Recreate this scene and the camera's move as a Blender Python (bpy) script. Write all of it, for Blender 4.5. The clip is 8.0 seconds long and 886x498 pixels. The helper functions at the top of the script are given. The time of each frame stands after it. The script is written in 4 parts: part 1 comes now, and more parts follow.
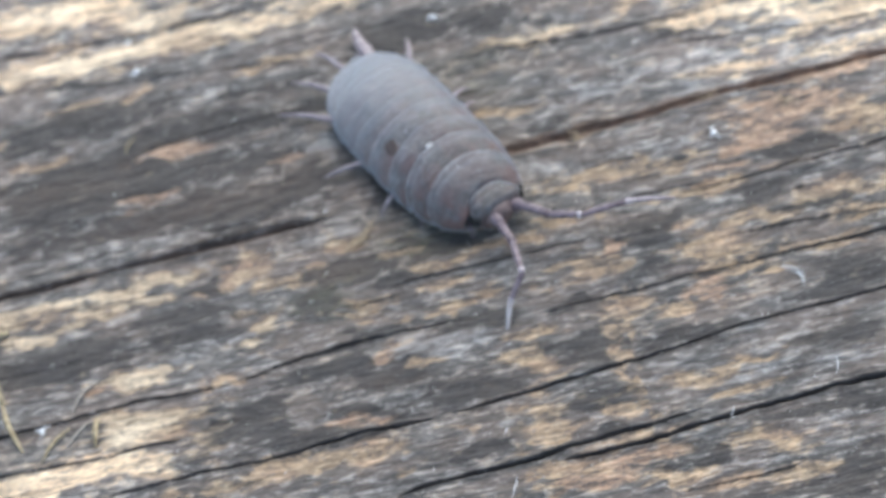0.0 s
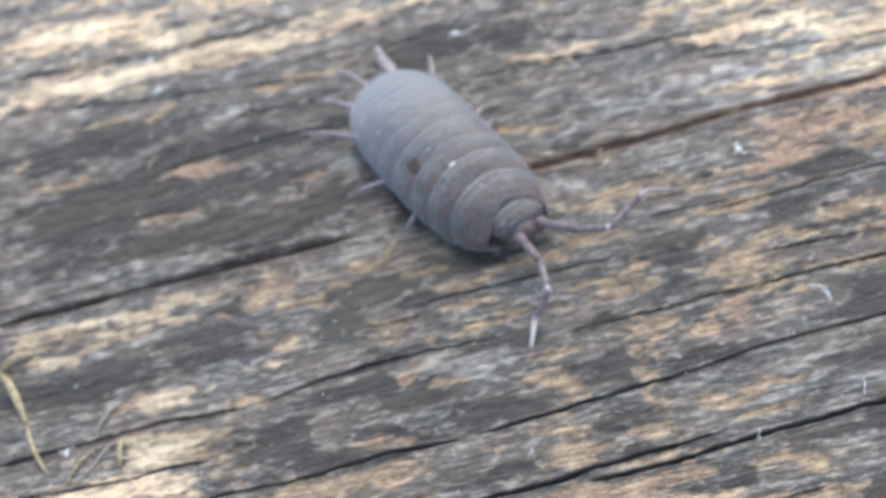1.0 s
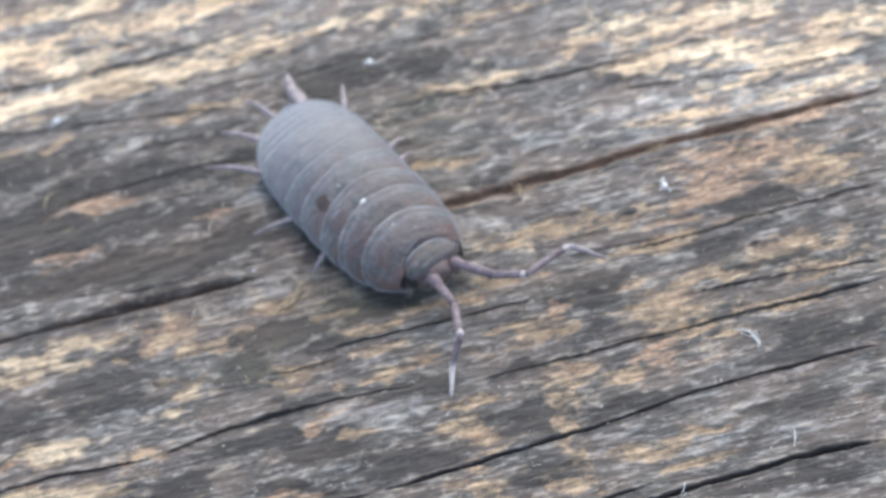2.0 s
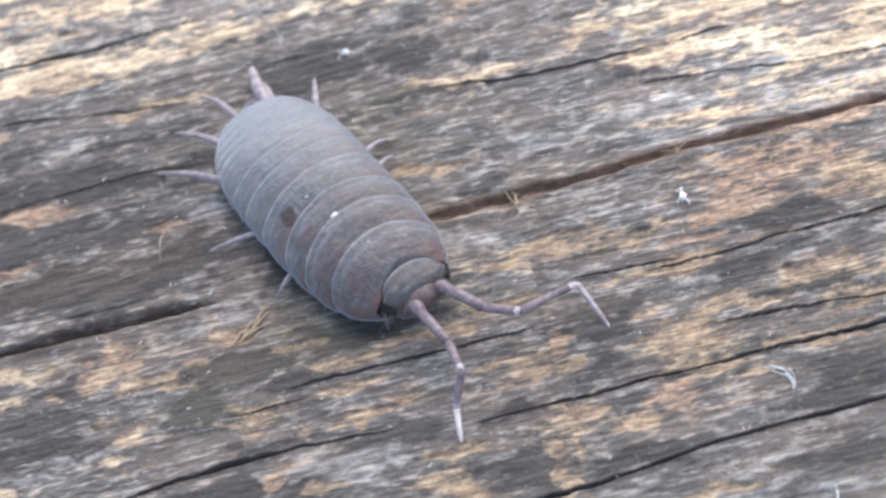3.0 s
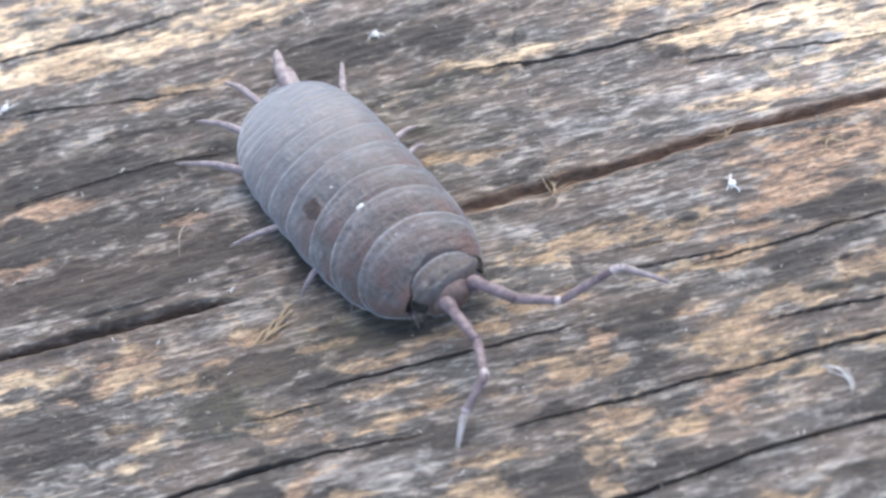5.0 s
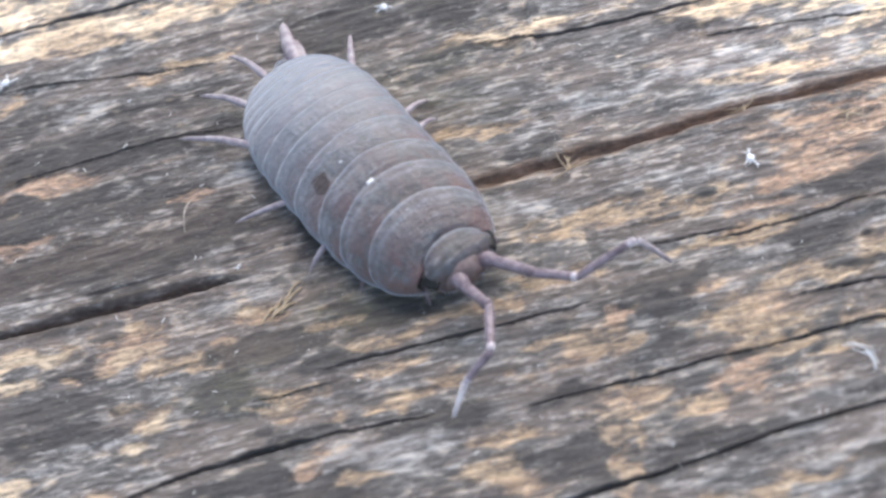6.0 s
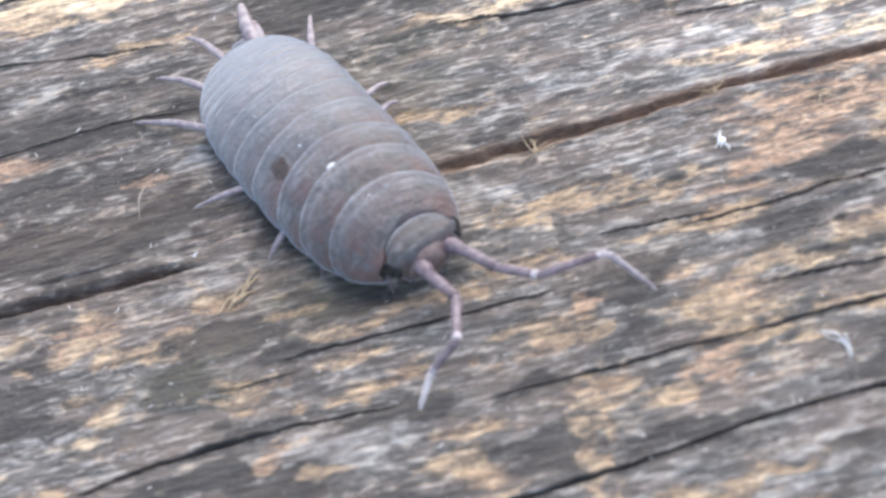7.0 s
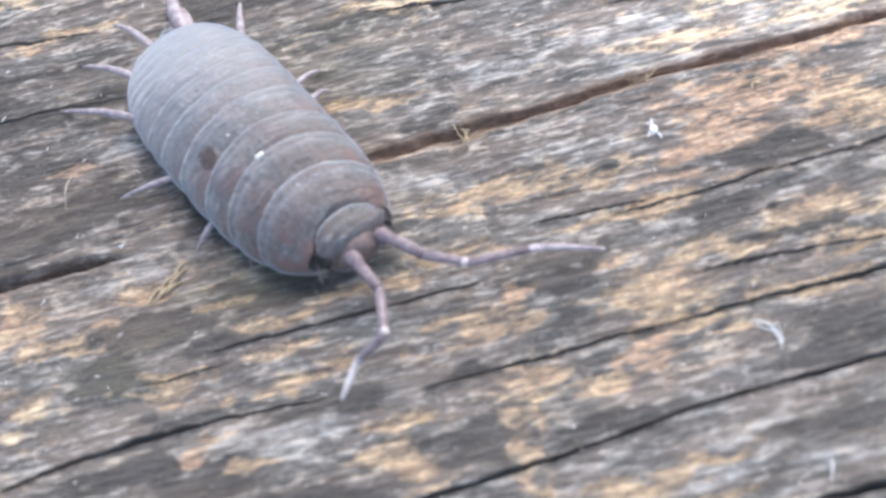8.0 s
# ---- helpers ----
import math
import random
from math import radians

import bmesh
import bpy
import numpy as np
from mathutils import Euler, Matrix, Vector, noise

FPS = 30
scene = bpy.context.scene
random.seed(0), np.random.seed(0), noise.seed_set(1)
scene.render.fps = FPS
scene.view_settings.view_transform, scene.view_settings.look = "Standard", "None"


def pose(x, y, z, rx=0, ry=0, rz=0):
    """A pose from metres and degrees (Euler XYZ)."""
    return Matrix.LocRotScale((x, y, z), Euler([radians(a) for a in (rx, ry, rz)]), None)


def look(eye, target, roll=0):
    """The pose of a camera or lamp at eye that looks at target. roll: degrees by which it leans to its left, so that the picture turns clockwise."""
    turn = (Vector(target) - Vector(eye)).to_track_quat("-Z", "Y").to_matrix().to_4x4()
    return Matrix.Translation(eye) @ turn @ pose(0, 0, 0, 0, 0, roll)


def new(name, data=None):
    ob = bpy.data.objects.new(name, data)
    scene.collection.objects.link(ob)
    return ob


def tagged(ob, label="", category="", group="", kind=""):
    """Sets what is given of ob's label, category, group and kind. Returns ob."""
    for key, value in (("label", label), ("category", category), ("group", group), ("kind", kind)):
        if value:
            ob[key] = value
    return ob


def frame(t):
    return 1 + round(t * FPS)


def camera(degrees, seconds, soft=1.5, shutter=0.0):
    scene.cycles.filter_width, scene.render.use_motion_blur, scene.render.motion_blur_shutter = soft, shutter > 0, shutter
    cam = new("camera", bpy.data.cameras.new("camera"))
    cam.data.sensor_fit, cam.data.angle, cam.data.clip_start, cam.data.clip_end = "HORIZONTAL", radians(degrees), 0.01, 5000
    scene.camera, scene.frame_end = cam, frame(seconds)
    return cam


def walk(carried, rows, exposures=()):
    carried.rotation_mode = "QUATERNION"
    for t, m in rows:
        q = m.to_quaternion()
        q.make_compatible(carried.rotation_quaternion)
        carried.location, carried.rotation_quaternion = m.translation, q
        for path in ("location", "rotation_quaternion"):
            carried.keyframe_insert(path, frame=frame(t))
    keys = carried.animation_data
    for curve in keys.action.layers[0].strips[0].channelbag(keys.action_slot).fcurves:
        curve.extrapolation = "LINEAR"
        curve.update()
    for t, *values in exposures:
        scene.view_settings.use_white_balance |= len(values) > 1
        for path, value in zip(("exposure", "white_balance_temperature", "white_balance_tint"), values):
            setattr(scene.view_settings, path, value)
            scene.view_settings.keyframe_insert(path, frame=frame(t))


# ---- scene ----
MM = 0.001
FOV = 29.29


def view(x, y, z, tip, turn, roll):
    """A camera pose in millimetres: tip up from straight down, turn about the vertical, roll about the line of sight."""
    return pose(x * MM, y * MM, z * MM, tip, 0, turn) @ pose(0, 0, 0, 0, 0, roll)


# The board's top lies at z = 0 and its grain runs along x.
cam = camera(FOV, 8.0, soft=2.9)
cam.data.dof.use_dof = True
cam.data.dof.focus_distance = 0.074
cam.data.dof.aperture_fstop = 64.0
walk(cam, [
    (0, view(-5.41, -58.82, 73.93, 35.97, 3.24, -15.21)),
    (0.5, view(-4.96, -57.98, 73.93, 35.91, 3.99, -15.89)),
    (1, view(-5.16, -57.70, 74.27, 36.12, 4.59, -16.55)),
    (1.5, view(-4.33, -56.83, 74.41, 35.98, 3.29, -15.59)),
    (2, view(-3.22, -54.18, 70.74, 36.23, 1.47, -14.10)),
    (2.2, view(-3.24, -52.45, 69.00, 36.21, 0.42, -13.22)),
    (3.3, view(-1.70, -44.29, 60.13, 35.45, 3.04, -15.39)),
    (3.5, view(-1.84, -43.46, 59.25, 35.39, 3.32, -15.74)),
    (4, view(-1.94, -42.43, 58.83, 35.25, 3.12, -15.66)),
    (5.5, view(-0.55, -43.64, 58.15, 35.86, 6.66, -18.67)),
    (6, view(-1.87, -42.80, 57.08, 35.37, 5.56, -17.72)),
    (6.5, view(-1.77, -42.24, 56.17, 35.10, 5.48, -17.78)),
    (7, view(-1.75, -41.58, 55.48, 34.51, 4.07, -16.73)),
    (7.5, view(-1.43, -41.19, 55.30, 34.02, 2.06, -15.21)),
    (8, view(-1.06, -41.31, 54.87, 33.68, 1.29, -14.60)),
], exposures=[(0, 0.95, 7350, 5), (1, 0.99, 7350, 5), (2.2, 1.04, 7400, 7), (3.5, 1.19, 7500, 10), (5.5, 1.19, 7500, 10), (7, 1.35, 7500, 10), (8, 1.49, 7500, 10)])

# ---- light: a bright, hazy sky and a very soft sun from behind the animal, on its left ----
SUN_HIGH, SUN_TURN = 54.0, 30.0
world = bpy.data.worlds.new("sky")
scene.world = world
world.use_nodes = True
wn = world.node_tree.nodes
sky = wn.new("ShaderNodeTexSky")
sky.sky_type = "NISHITA"
sky.sun_disc = False
sky.sun_elevation = radians(SUN_HIGH)
sky.sun_rotation = radians(SUN_TURN)
sky.air_density, sky.dust_density, sky.ozone_density = 1.0, 1.6, 1.0
wn["Background"].inputs["Strength"].default_value = 0.152
world.node_tree.links.new(sky.outputs[0], wn["Background"].inputs["Color"])

sun_data = bpy.data.lights.new("sun", "SUN")
sun_data.energy, sun_data.angle, sun_data.color = 0.85, radians(60), (1.0, 0.99, 0.98)
sun = new("sun", sun_data)
a, e = radians(SUN_TURN), radians(SUN_HIGH)
sun.matrix_world = look((0, 0, 0), (-math.sin(a) * math.cos(e), -math.cos(a) * math.cos(e), -math.sin(e)))


# ---- materials ----
class Mat:
    """A small builder of node materials."""

    def __init__(self, name, rough=0.7):
        self.m = bpy.data.materials.new(name)
        self.m.use_nodes = True
        self.n = self.m.node_tree.nodes
        self.bsdf = self.n["Principled BSDF"]
        self.bsdf.inputs["Roughness"].default_value = rough
        self.pos = self.n.new("ShaderNodeTexCoord").outputs["Object"]

    def link(self, a, b):
        self.m.node_tree.links.new(a, b)

    def noise(self, scale, detail=4.0, rough=0.6, stretch=(1, 1, 1), twist=0.0):
        mp = self.n.new("ShaderNodeMapping")
        mp.inputs["Scale"].default_value = stretch
        self.link(self.pos, mp.inputs["Vector"])
        t = self.n.new("ShaderNodeTexNoise")
        t.inputs["Scale"].default_value = scale
        t.inputs["Detail"].default_value = detail
        t.inputs["Roughness"].default_value = rough
        t.inputs["Distortion"].default_value = twist
        self.link(mp.outputs[0], t.inputs["Vector"])
        return t.outputs["Fac"]

    def attr(self, name):
        t = self.n.new("ShaderNodeAttribute")
        t.attribute_name = name
        return t.outputs["Fac"]

    def ramp(self, fac, lo, hi, a=0.0, b=1.0):
        t = self.n.new("ShaderNodeMapRange")
        t.interpolation_type = "SMOOTHSTEP"
        for key, v in (("From Min", lo), ("From Max", hi), ("To Min", a), ("To Max", b)):
            t.inputs[key].default_value = v
        self.link(fac, t.inputs["Value"])
        return t.outputs["Result"]

    def math(self, op, a, b):
        t = self.n.new("ShaderNodeMath")
        t.operation = op
        for k, v in enumerate((a, b)):
            if isinstance(v, (int, float)):
                t.inputs[k].default_value = v
            else:
                self.link(v, t.inputs[k])
        return t.outputs[0]

    def mix(self, fac, a, b):
        t = self.n.new("ShaderNodeMix")
        t.data_type = "RGBA"
        if isinstance(fac, (int, float)):
            t.inputs[0].default_value = fac
        else:
            self.link(fac, t.inputs[0])
        for k, v in ((6, a), (7, b)):
            if isinstance(v, tuple):
                t.inputs[k].default_value = (*v, 1)
            else:
                self.link(v, t.inputs[k])
        return t.outputs[2]

    def times(self, c, value):
        """A colour multiplied by a grey value."""
        t = self.n.new("ShaderNodeVectorMath")
        t.operation = "SCALE"
        self.link(c, t.inputs[0])
        self.link(value, t.inputs["Scale"])
        return t.outputs[0]

    def bump(self, height, distance, strength=1.0):
        t = self.n.new("ShaderNodeBump")
        t.inputs["Strength"].default_value = strength
        t.inputs["Distance"].default_value = distance
        self.link(height, t.inputs["Height"])
        self.link(t.outputs[0], self.bsdf.inputs["Normal"])

    def colour(self, c):
        if isinstance(c, tuple):
            self.bsdf.inputs["Base Color"].default_value = (*c, 1)
        else:
            self.link(c, self.bsdf.inputs["Base Color"])
        return self


def wood_material():
    w = Mat("weathered_wood", 0.72)
    streak = w.noise(1.0, 7, 0.68, (620, 1750, 900), 0.7)
    fibre = w.noise(1.0, 5, 0.7, (950, 5600, 3000), 0.15)
    blotch = w.noise(1.0, 6, 0.68, (900, 1500, 900), 0.5)
    broad = w.noise(1.0, 5, 0.6, (240, 520, 400), 0.6)
    speck = w.noise(1.0, 4, 0.7, (3200, 5600, 3000))
    hue = w.noise(1.0, 5, 0.6, (200, 600, 300))
    lines = w.noise(1.0, 5, 0.7, (330, 4600, 3000), 0.2)
    grain = w.math("ADD", w.math("ADD", blotch, streak), -1.0)
    fine = w.math("ADD", w.math("ADD", fibre, speck), -1.0)
    grey = w.mix(w.ramp(w.math("ADD", streak, w.math("MULTIPLY", fine, 0.3)), 0.36, 0.64), GREY_DARK, GREY_MID)
    grey = w.mix(w.ramp(hue, 0.42, 0.58, 0, 0.75), grey, WARM_GREY)
    grey = w.mix(w.ramp(w.math("ADD", fibre, w.math("MULTIPLY", grain, 0.8)), 0.50, 0.70, 0, 0.5), grey, GREY_PALE)
    silver = w.math("MULTIPLY", w.attr("silver"), w.ramp(w.math("ADD", lines, grain), 0.30, 0.66, 0.05, 0.55))
    grey = w.mix(silver, grey, GREY_PALE)
    tan = w.mix(w.math("MAXIMUM", w.attr("warm"), w.ramp(hue, 0.48, 0.64, 0, 0.6)), TAN, ORANGE)
    tan = w.mix(w.ramp(w.math("ADD", streak, fine), 0.30, 0.62, 0.72, 0.0), tan, WARM_GREY)
    tan = w.mix(w.ramp(w.math("ADD", fibre, w.math("MULTIPLY", grain, 0.5)), 0.52, 0.72, 0, 0.4), tan, CREAM)
    edge = w.math("ADD", w.attr("pale"), w.math("ADD", w.math("MULTIPLY", grain, 1.5), w.math("MULTIPLY", fine, 0.7)))
    c = w.mix(w.ramp(edge, 0.05, 1.05), grey, tan)
    rot_ = w.math("ADD", w.attr("dark"), w.math("ADD", w.math("MULTIPLY", grain, -0.7), w.math("MULTIPLY", w.math("ADD", broad, -0.5), 1.2)))
    c = w.mix(w.ramp(rot_, 0.06, 0.62, 0, 0.9), c, CHAR)
    c = w.mix(w.ramp(speck, 0.58, 0.70, 0, 0.35), c, CHAR)
    c = w.mix(w.ramp(speck, 0.41, 0.32, 0, 0.4), c, GREY_PALE)
    c = w.mix(w.math("MULTIPLY", w.attr("cream"), w.ramp(w.math("ADD", grain, w.math("ADD", fine, lines)), 0.05, 0.62, 0.15, 1.0)), c, w.mix(w.ramp(hue, 0.40, 0.58, 0.1, 0.7), CREAM, TAN))
    c = w.mix(w.math("MULTIPLY", w.attr("brown"), w.ramp(blotch, 0.3, 0.6, 0.55, 1.0)), c, RAW_BROWN)
    c = w.times(c, w.ramp(w.attr("pale_haze"), 0.0, 1.0, 1.0, 1.55))
    c = w.times(c, w.ramp(w.math("ADD", lines, w.math("MULTIPLY", fine, 0.45)), 0.32, 0.68, 0.66, 1.32))
    c = w.mix(w.math("MULTIPLY", w.attr("algae"), w.ramp(blotch, 0.35, 0.65)), c, ALGAE)
    w.colour(c)
    rise = w.math("ADD", w.math("MULTIPLY", w.math("ADD", fibre, lines), 0.6), w.math("MULTIPLY", grain, 1.0))
    rise = w.math("ADD", rise, w.math("MULTIPLY", speck, 0.3))
    w.bump(rise, 0.00024, 0.8)
    w.bsdf.inputs["Specular IOR Level"].default_value = 0.5
    return w.m


GREY_DARK, GREY_MID, GREY_PALE = (0.090, 0.087, 0.086), (0.186, 0.180, 0.177), (0.49, 0.49, 0.495)
WARM_GREY, TAN, ORANGE, CREAM = (0.186, 0.154, 0.139), (0.47, 0.345, 0.23), (0.46, 0.305, 0.215), (0.80, 0.68, 0.52)
CHAR, ALGAE, RAW_BROWN = (0.062, 0.058, 0.058), (0.14, 0.145, 0.095), (0.25, 0.16, 0.11)
WOOD = wood_material()


def shell_material(name, tone):
    s = Mat(name, 0.36)
    mottle = s.noise(2800, 5, 0.65, (1, 1.4, 1))
    fine = s.noise(9000, 3, 0.6)
    wrinkle = s.noise(1300, 5, 0.6, (3.4, 0.75, 1.2), 0.35)
    patch = s.noise(900, 4, 0.6, (1.2, 1.0, 1))
    c = s.mix(s.ramp(mottle, 0.35, 0.65), SHELL_DARK, SHELL_MID)
    c = s.mix(s.ramp(patch, 0.40, 0.58, 0, 0.65), c, SHELL_PURPLE)
    c = s.mix(s.ramp(wrinkle, 0.56, 0.68, 0, 0.55), c, SHELL_PALE)
    c = s.mix(s.ramp(wrinkle, 0.43, 0.34, 0, 0.45), c, SHELL_DARK)
    c = s.mix(s.ramp(fine, 0.58, 0.8, 0, 0.3), c, SHELL_PALE)
    flank = s.math("MULTIPLY", s.attr("flank"), s.ramp(s.noise(800, 4, 0.55, (0.8, 1.4, 1)), 0.36, 0.56))
    c = s.mix(s.math("MULTIPLY", flank, 0.85), c, SHELL_RUST)
    # pale plate edges and the painted sheen of the sky share one colour
    c = s.mix(s.math("MULTIPLY", s.attr("rim_sheen"), 0.8), c, SHELL_RIM_SHEEN)
    scar = s.math("ADD", s.attr("scar"), s.math("MULTIPLY", s.math("ADD", s.noise(2400, 4, 0.6), -0.5), 1.6))
    c = s.mix(s.math("MULTIPLY", s.ramp(s.attr("scar"), 0.1, 0.3), s.ramp(scar, 0.3, 0.5)), c, SCAR)
    s.colour(s.times(c, s.ramp(mottle, 0.3, 0.7, tone * 0.85, tone)))
    s.bump(s.math("ADD", s.math("ADD", mottle, s.math("MULTIPLY", wrinkle, 1.4)), s.math("MULTIPLY", fine, 0.5)), 0.00009, 0.8)
    s.bsdf.inputs["Specular IOR Level"].default_value = 0.8
    s.bsdf.inputs["Subsurface Weight"].default_value = 0.0
    s.bsdf.inputs["Sheen Weight"].default_value = 0.8
    s.bsdf.inputs["Sheen Roughness"].default_value = 0.4
    s.bsdf.inputs["Sheen Tint"].default_value = (0.72, 0.83, 1.0, 1)
    return s.m


SHELL_DARK, SHELL_MID, SHELL_PALE = (0.068, 0.064, 0.070), (0.122, 0.128, 0.152), (0.37, 0.39, 0.45)
SHELL_PURPLE, SHELL_RUST, SHELL_RIM_SHEEN, SCAR = (0.158, 0.108, 0.118), (0.165, 0.073, 0.066), (0.57, 0.63, 0.73), (0.055, 0.024, 0.018)
SHELL = shell_material("woodlouse_shell", 0.72)
HEAD_SHELL = shell_material("woodlouse_head_shell", 0.52)


def limb_material(name, dark, pale, rough=0.4):
    s = Mat(name, rough)
    n = s.noise(2500, 3, 0.6)
    s.colour(s.mix(s.ramp(n, 0.35, 0.65), dark, pale))
    s.bump(n, 0.00003, 0.5)
    return s.m


LIMB = limb_material("limb_chitin", (0.13, 0.098, 0.12), (0.25, 0.203, 0.235))
LEG = limb_material("leg_chitin", (0.24, 0.205, 0.24), (0.39, 0.35, 0.39))
PALE_TIP = limb_material("pale_chitin", (0.46, 0.42, 0.44), (0.66, 0.62, 0.64))
JOINT = limb_material("joint_membrane", (0.42, 0.37, 0.41), (0.62, 0.58, 0.62))
BELLY = limb_material("belly_skin", (0.10, 0.065, 0.06), (0.17, 0.11, 0.10), 0.6)
FACE = limb_material("face_chitin", (0.12, 0.085, 0.085), (0.20, 0.15, 0.15), 0.55)
EYE = limb_material("eye_facets", (0.008, 0.008, 0.010), (0.02, 0.02, 0.022), 0.25)
STRAW = limb_material("dry_straw", (0.30, 0.24, 0.15), (0.50, 0.42, 0.28), 0.6)
THREAD = limb_material("grey_thread", (0.30, 0.27, 0.24), (0.48, 0.44, 0.40), 0.7)
DUST = limb_material("pale_dust", (0.50, 0.50, 0.50), (0.70, 0.71, 0.73), 0.8)
LINT = limb_material("white_lint", (0.72, 0.76, 0.82), (0.85, 0.87, 0.90), 0.8)
TAN_LINT = limb_material("tan_lint", (0.36, 0.28, 0.19), (0.50, 0.41, 0.30), 0.8)


def soil_material():
    s = Mat("soil", 0.9)
    n, m = s.noise(3, 6, 0.65), s.noise(60, 5, 0.6)
    s.colour(s.mix(s.ramp(m, 0.35, 0.65), s.mix(n, (0.07, 0.055, 0.04), (0.12, 0.10, 0.075)), (0.16, 0.13, 0.10)))
    s.bump(m, 0.01)
    return s.m


SOIL = soil_material()


# ---- mesh helpers ----
def part(name, bm, material, parent, label=""):
    me = bpy.data.meshes.new(name)
    bm.to_mesh(me)
    bm.free()
    for m in (material if isinstance(material, tuple) else (material,)):
        me.materials.append(m)
    for p in me.polygons:
        p.use_smooth = True
    ob = new(name, me)
    ob.parent = parent
    return tagged(ob, label)


def tube(bm, points, radii, sides=10, slots=None):
    """A closed tapered tube along points; slots gives the material of each stretch."""
    pts = [Vector(p) * MM for p in points]
    rings = []
    for i, p in enumerate(pts):
        d = (pts[min(i + 1, len(pts) - 1)] - pts[max(i - 1, 0)]).normalized()
        up = Vector((0, 0, 1)) if abs(d.z) < 0.9 else Vector((1, 0, 0))
        u = d.cross(up).normalized()
        v = u.cross(d)
        rings.append([bm.verts.new(p + (u * math.cos(k * math.tau / sides) + v * math.sin(k * math.tau / sides)) * radii[i] * MM)
                      for k in range(sides)])
    for i in range(len(rings) - 1):
        for k in range(sides):
            f = bm.faces.new((rings[i][k], rings[i][(k + 1) % sides], rings[i + 1][(k + 1) % sides], rings[i + 1][k]))
            if slots:
                f.material_index = slots[i]
    bm.faces.new(rings[0][::-1])
    bm.faces.new(rings[-1])
    bmesh.ops.recalc_face_normals(bm, faces=bm.faces)
    return bm


def lump(bm, centre, size, rough=0.0, segments=16, seed=0):
    """An uneven rounded lump, size in half-axes."""
    got = bmesh.ops.create_uvsphere(bm, u_segments=segments, v_segments=segments * 2 // 3, radius=1)
    for v in got["verts"]:
        k = 1 + rough * noise.noise(v.co * 1.7 + Vector((seed, seed * 0.7, 0)))
        v.co = Vector((centre[i] + v.co[i] * size[i] * k for i in range(3))) * MM
    return bm


# ---- the board ----
TABLES = {}


def value_noise(x, y, seed):
    """Smooth noise from -1 to 1 on arrays."""
    if seed not in TABLES:
        TABLES[seed] = np.random.RandomState(seed).uniform(-1, 1, (257, 257))
    table = TABLES[seed]
    ix, iy = np.floor(x).astype(int), np.floor(y).astype(int)
    fx, fy = x - ix, y - iy
    fx, fy = fx * fx * (3 - 2 * fx), fy * fy * (3 - 2 * fy)
    ix, iy = ix % 256, iy % 256
    top = table[ix, iy] * (1 - fx) + table[ix + 1, iy] * fx
    low = table[ix, iy + 1] * (1 - fx) + table[ix + 1, iy + 1] * fx
    return top * (1 - fy) + low * fy


def smooth(v, lo, hi):
    t = np.clip((v - lo) / (hi - lo), 0, 1)
    return t * t * (3 - 2 * t)


# Splits along the grain: from x to x, the four y at equal steps between, half-width, depth (millimetres).
SPLITS_A = [
    (-35.07, -13.99, -2.05, -1.8, -1.5, -1.57, 0.3, 0.8), (-5.4, 20.22, 0.44, 0.8, 1.25, 1.42, 0.36, 0.5), (-35, -20.35, -11.02, -10.72, -10.66, -10.83, 0.12, 0.7), (-20.35, -7.21, -10.86, -10.13, -9.84, -9.99, 0.12, 0.7), (-4.63, 16.45, -10.64, -10.33, -10.19, -10, 0.12, 0.7), (-34.98, -22.97, -13.41, -13.4, -13.42, -13.49, 0.12, 0.7),
    (-27.86, -10.06, -15.95, -15.65, -15.52, -15.28, 0.14, 0.8), (-10.06, 15.24, -15.24, -14.74, -13.8, -13.72, 0.14, 0.9), (-13.37, 2.91, -19.19, -18.9, -18.48, -18.13, 0.15, 0.9), (-4.99, 13.63, -19.25, -19.06, -18.55, -18.61, 0.17, 1), (0.35, 6.43, -22.19, -22.24, -22.22, -22.13, 0.06, 0.4),
]
SPLITS_B = [
    (-3.44, 12.65, 8.07, 7.5, 7.4, 7.77, 0.11, 0.45), (4.39, 18.24, -4.99, -4.8, -4.67, -4.6, 0.08, 0.45), (6.73, 16.79, -8.44, -8.57, -8.75, -8.98, 0.08, 0.45), (-35.21, -14.4, 16.25, 15.91, 15.63, 15.99, 0.12, 0.7), (-35.19, -13.6, 13.7, 12.54, 11.49, 10.53, 0.08, 0.25), (-25.09, -12.73, 6.29, 6.63, 6.73, 6.58, 0.08, 0.25),
    (-11.63, -0.11, -6.97, -6.84, -6.68, -6.48, 0.1, 0.6), (1.39, 6.49, -4.53, -4.63, -4.66, -4.64, 0.07, 0.4), (6.46, 21.13, 5.58, 4.87, 4.41, 4.18, 0.08, 0.4), (-14.5, -10.78, -7.71, -7.69, -7.63, -7.52, 0.06, 0.35),
]
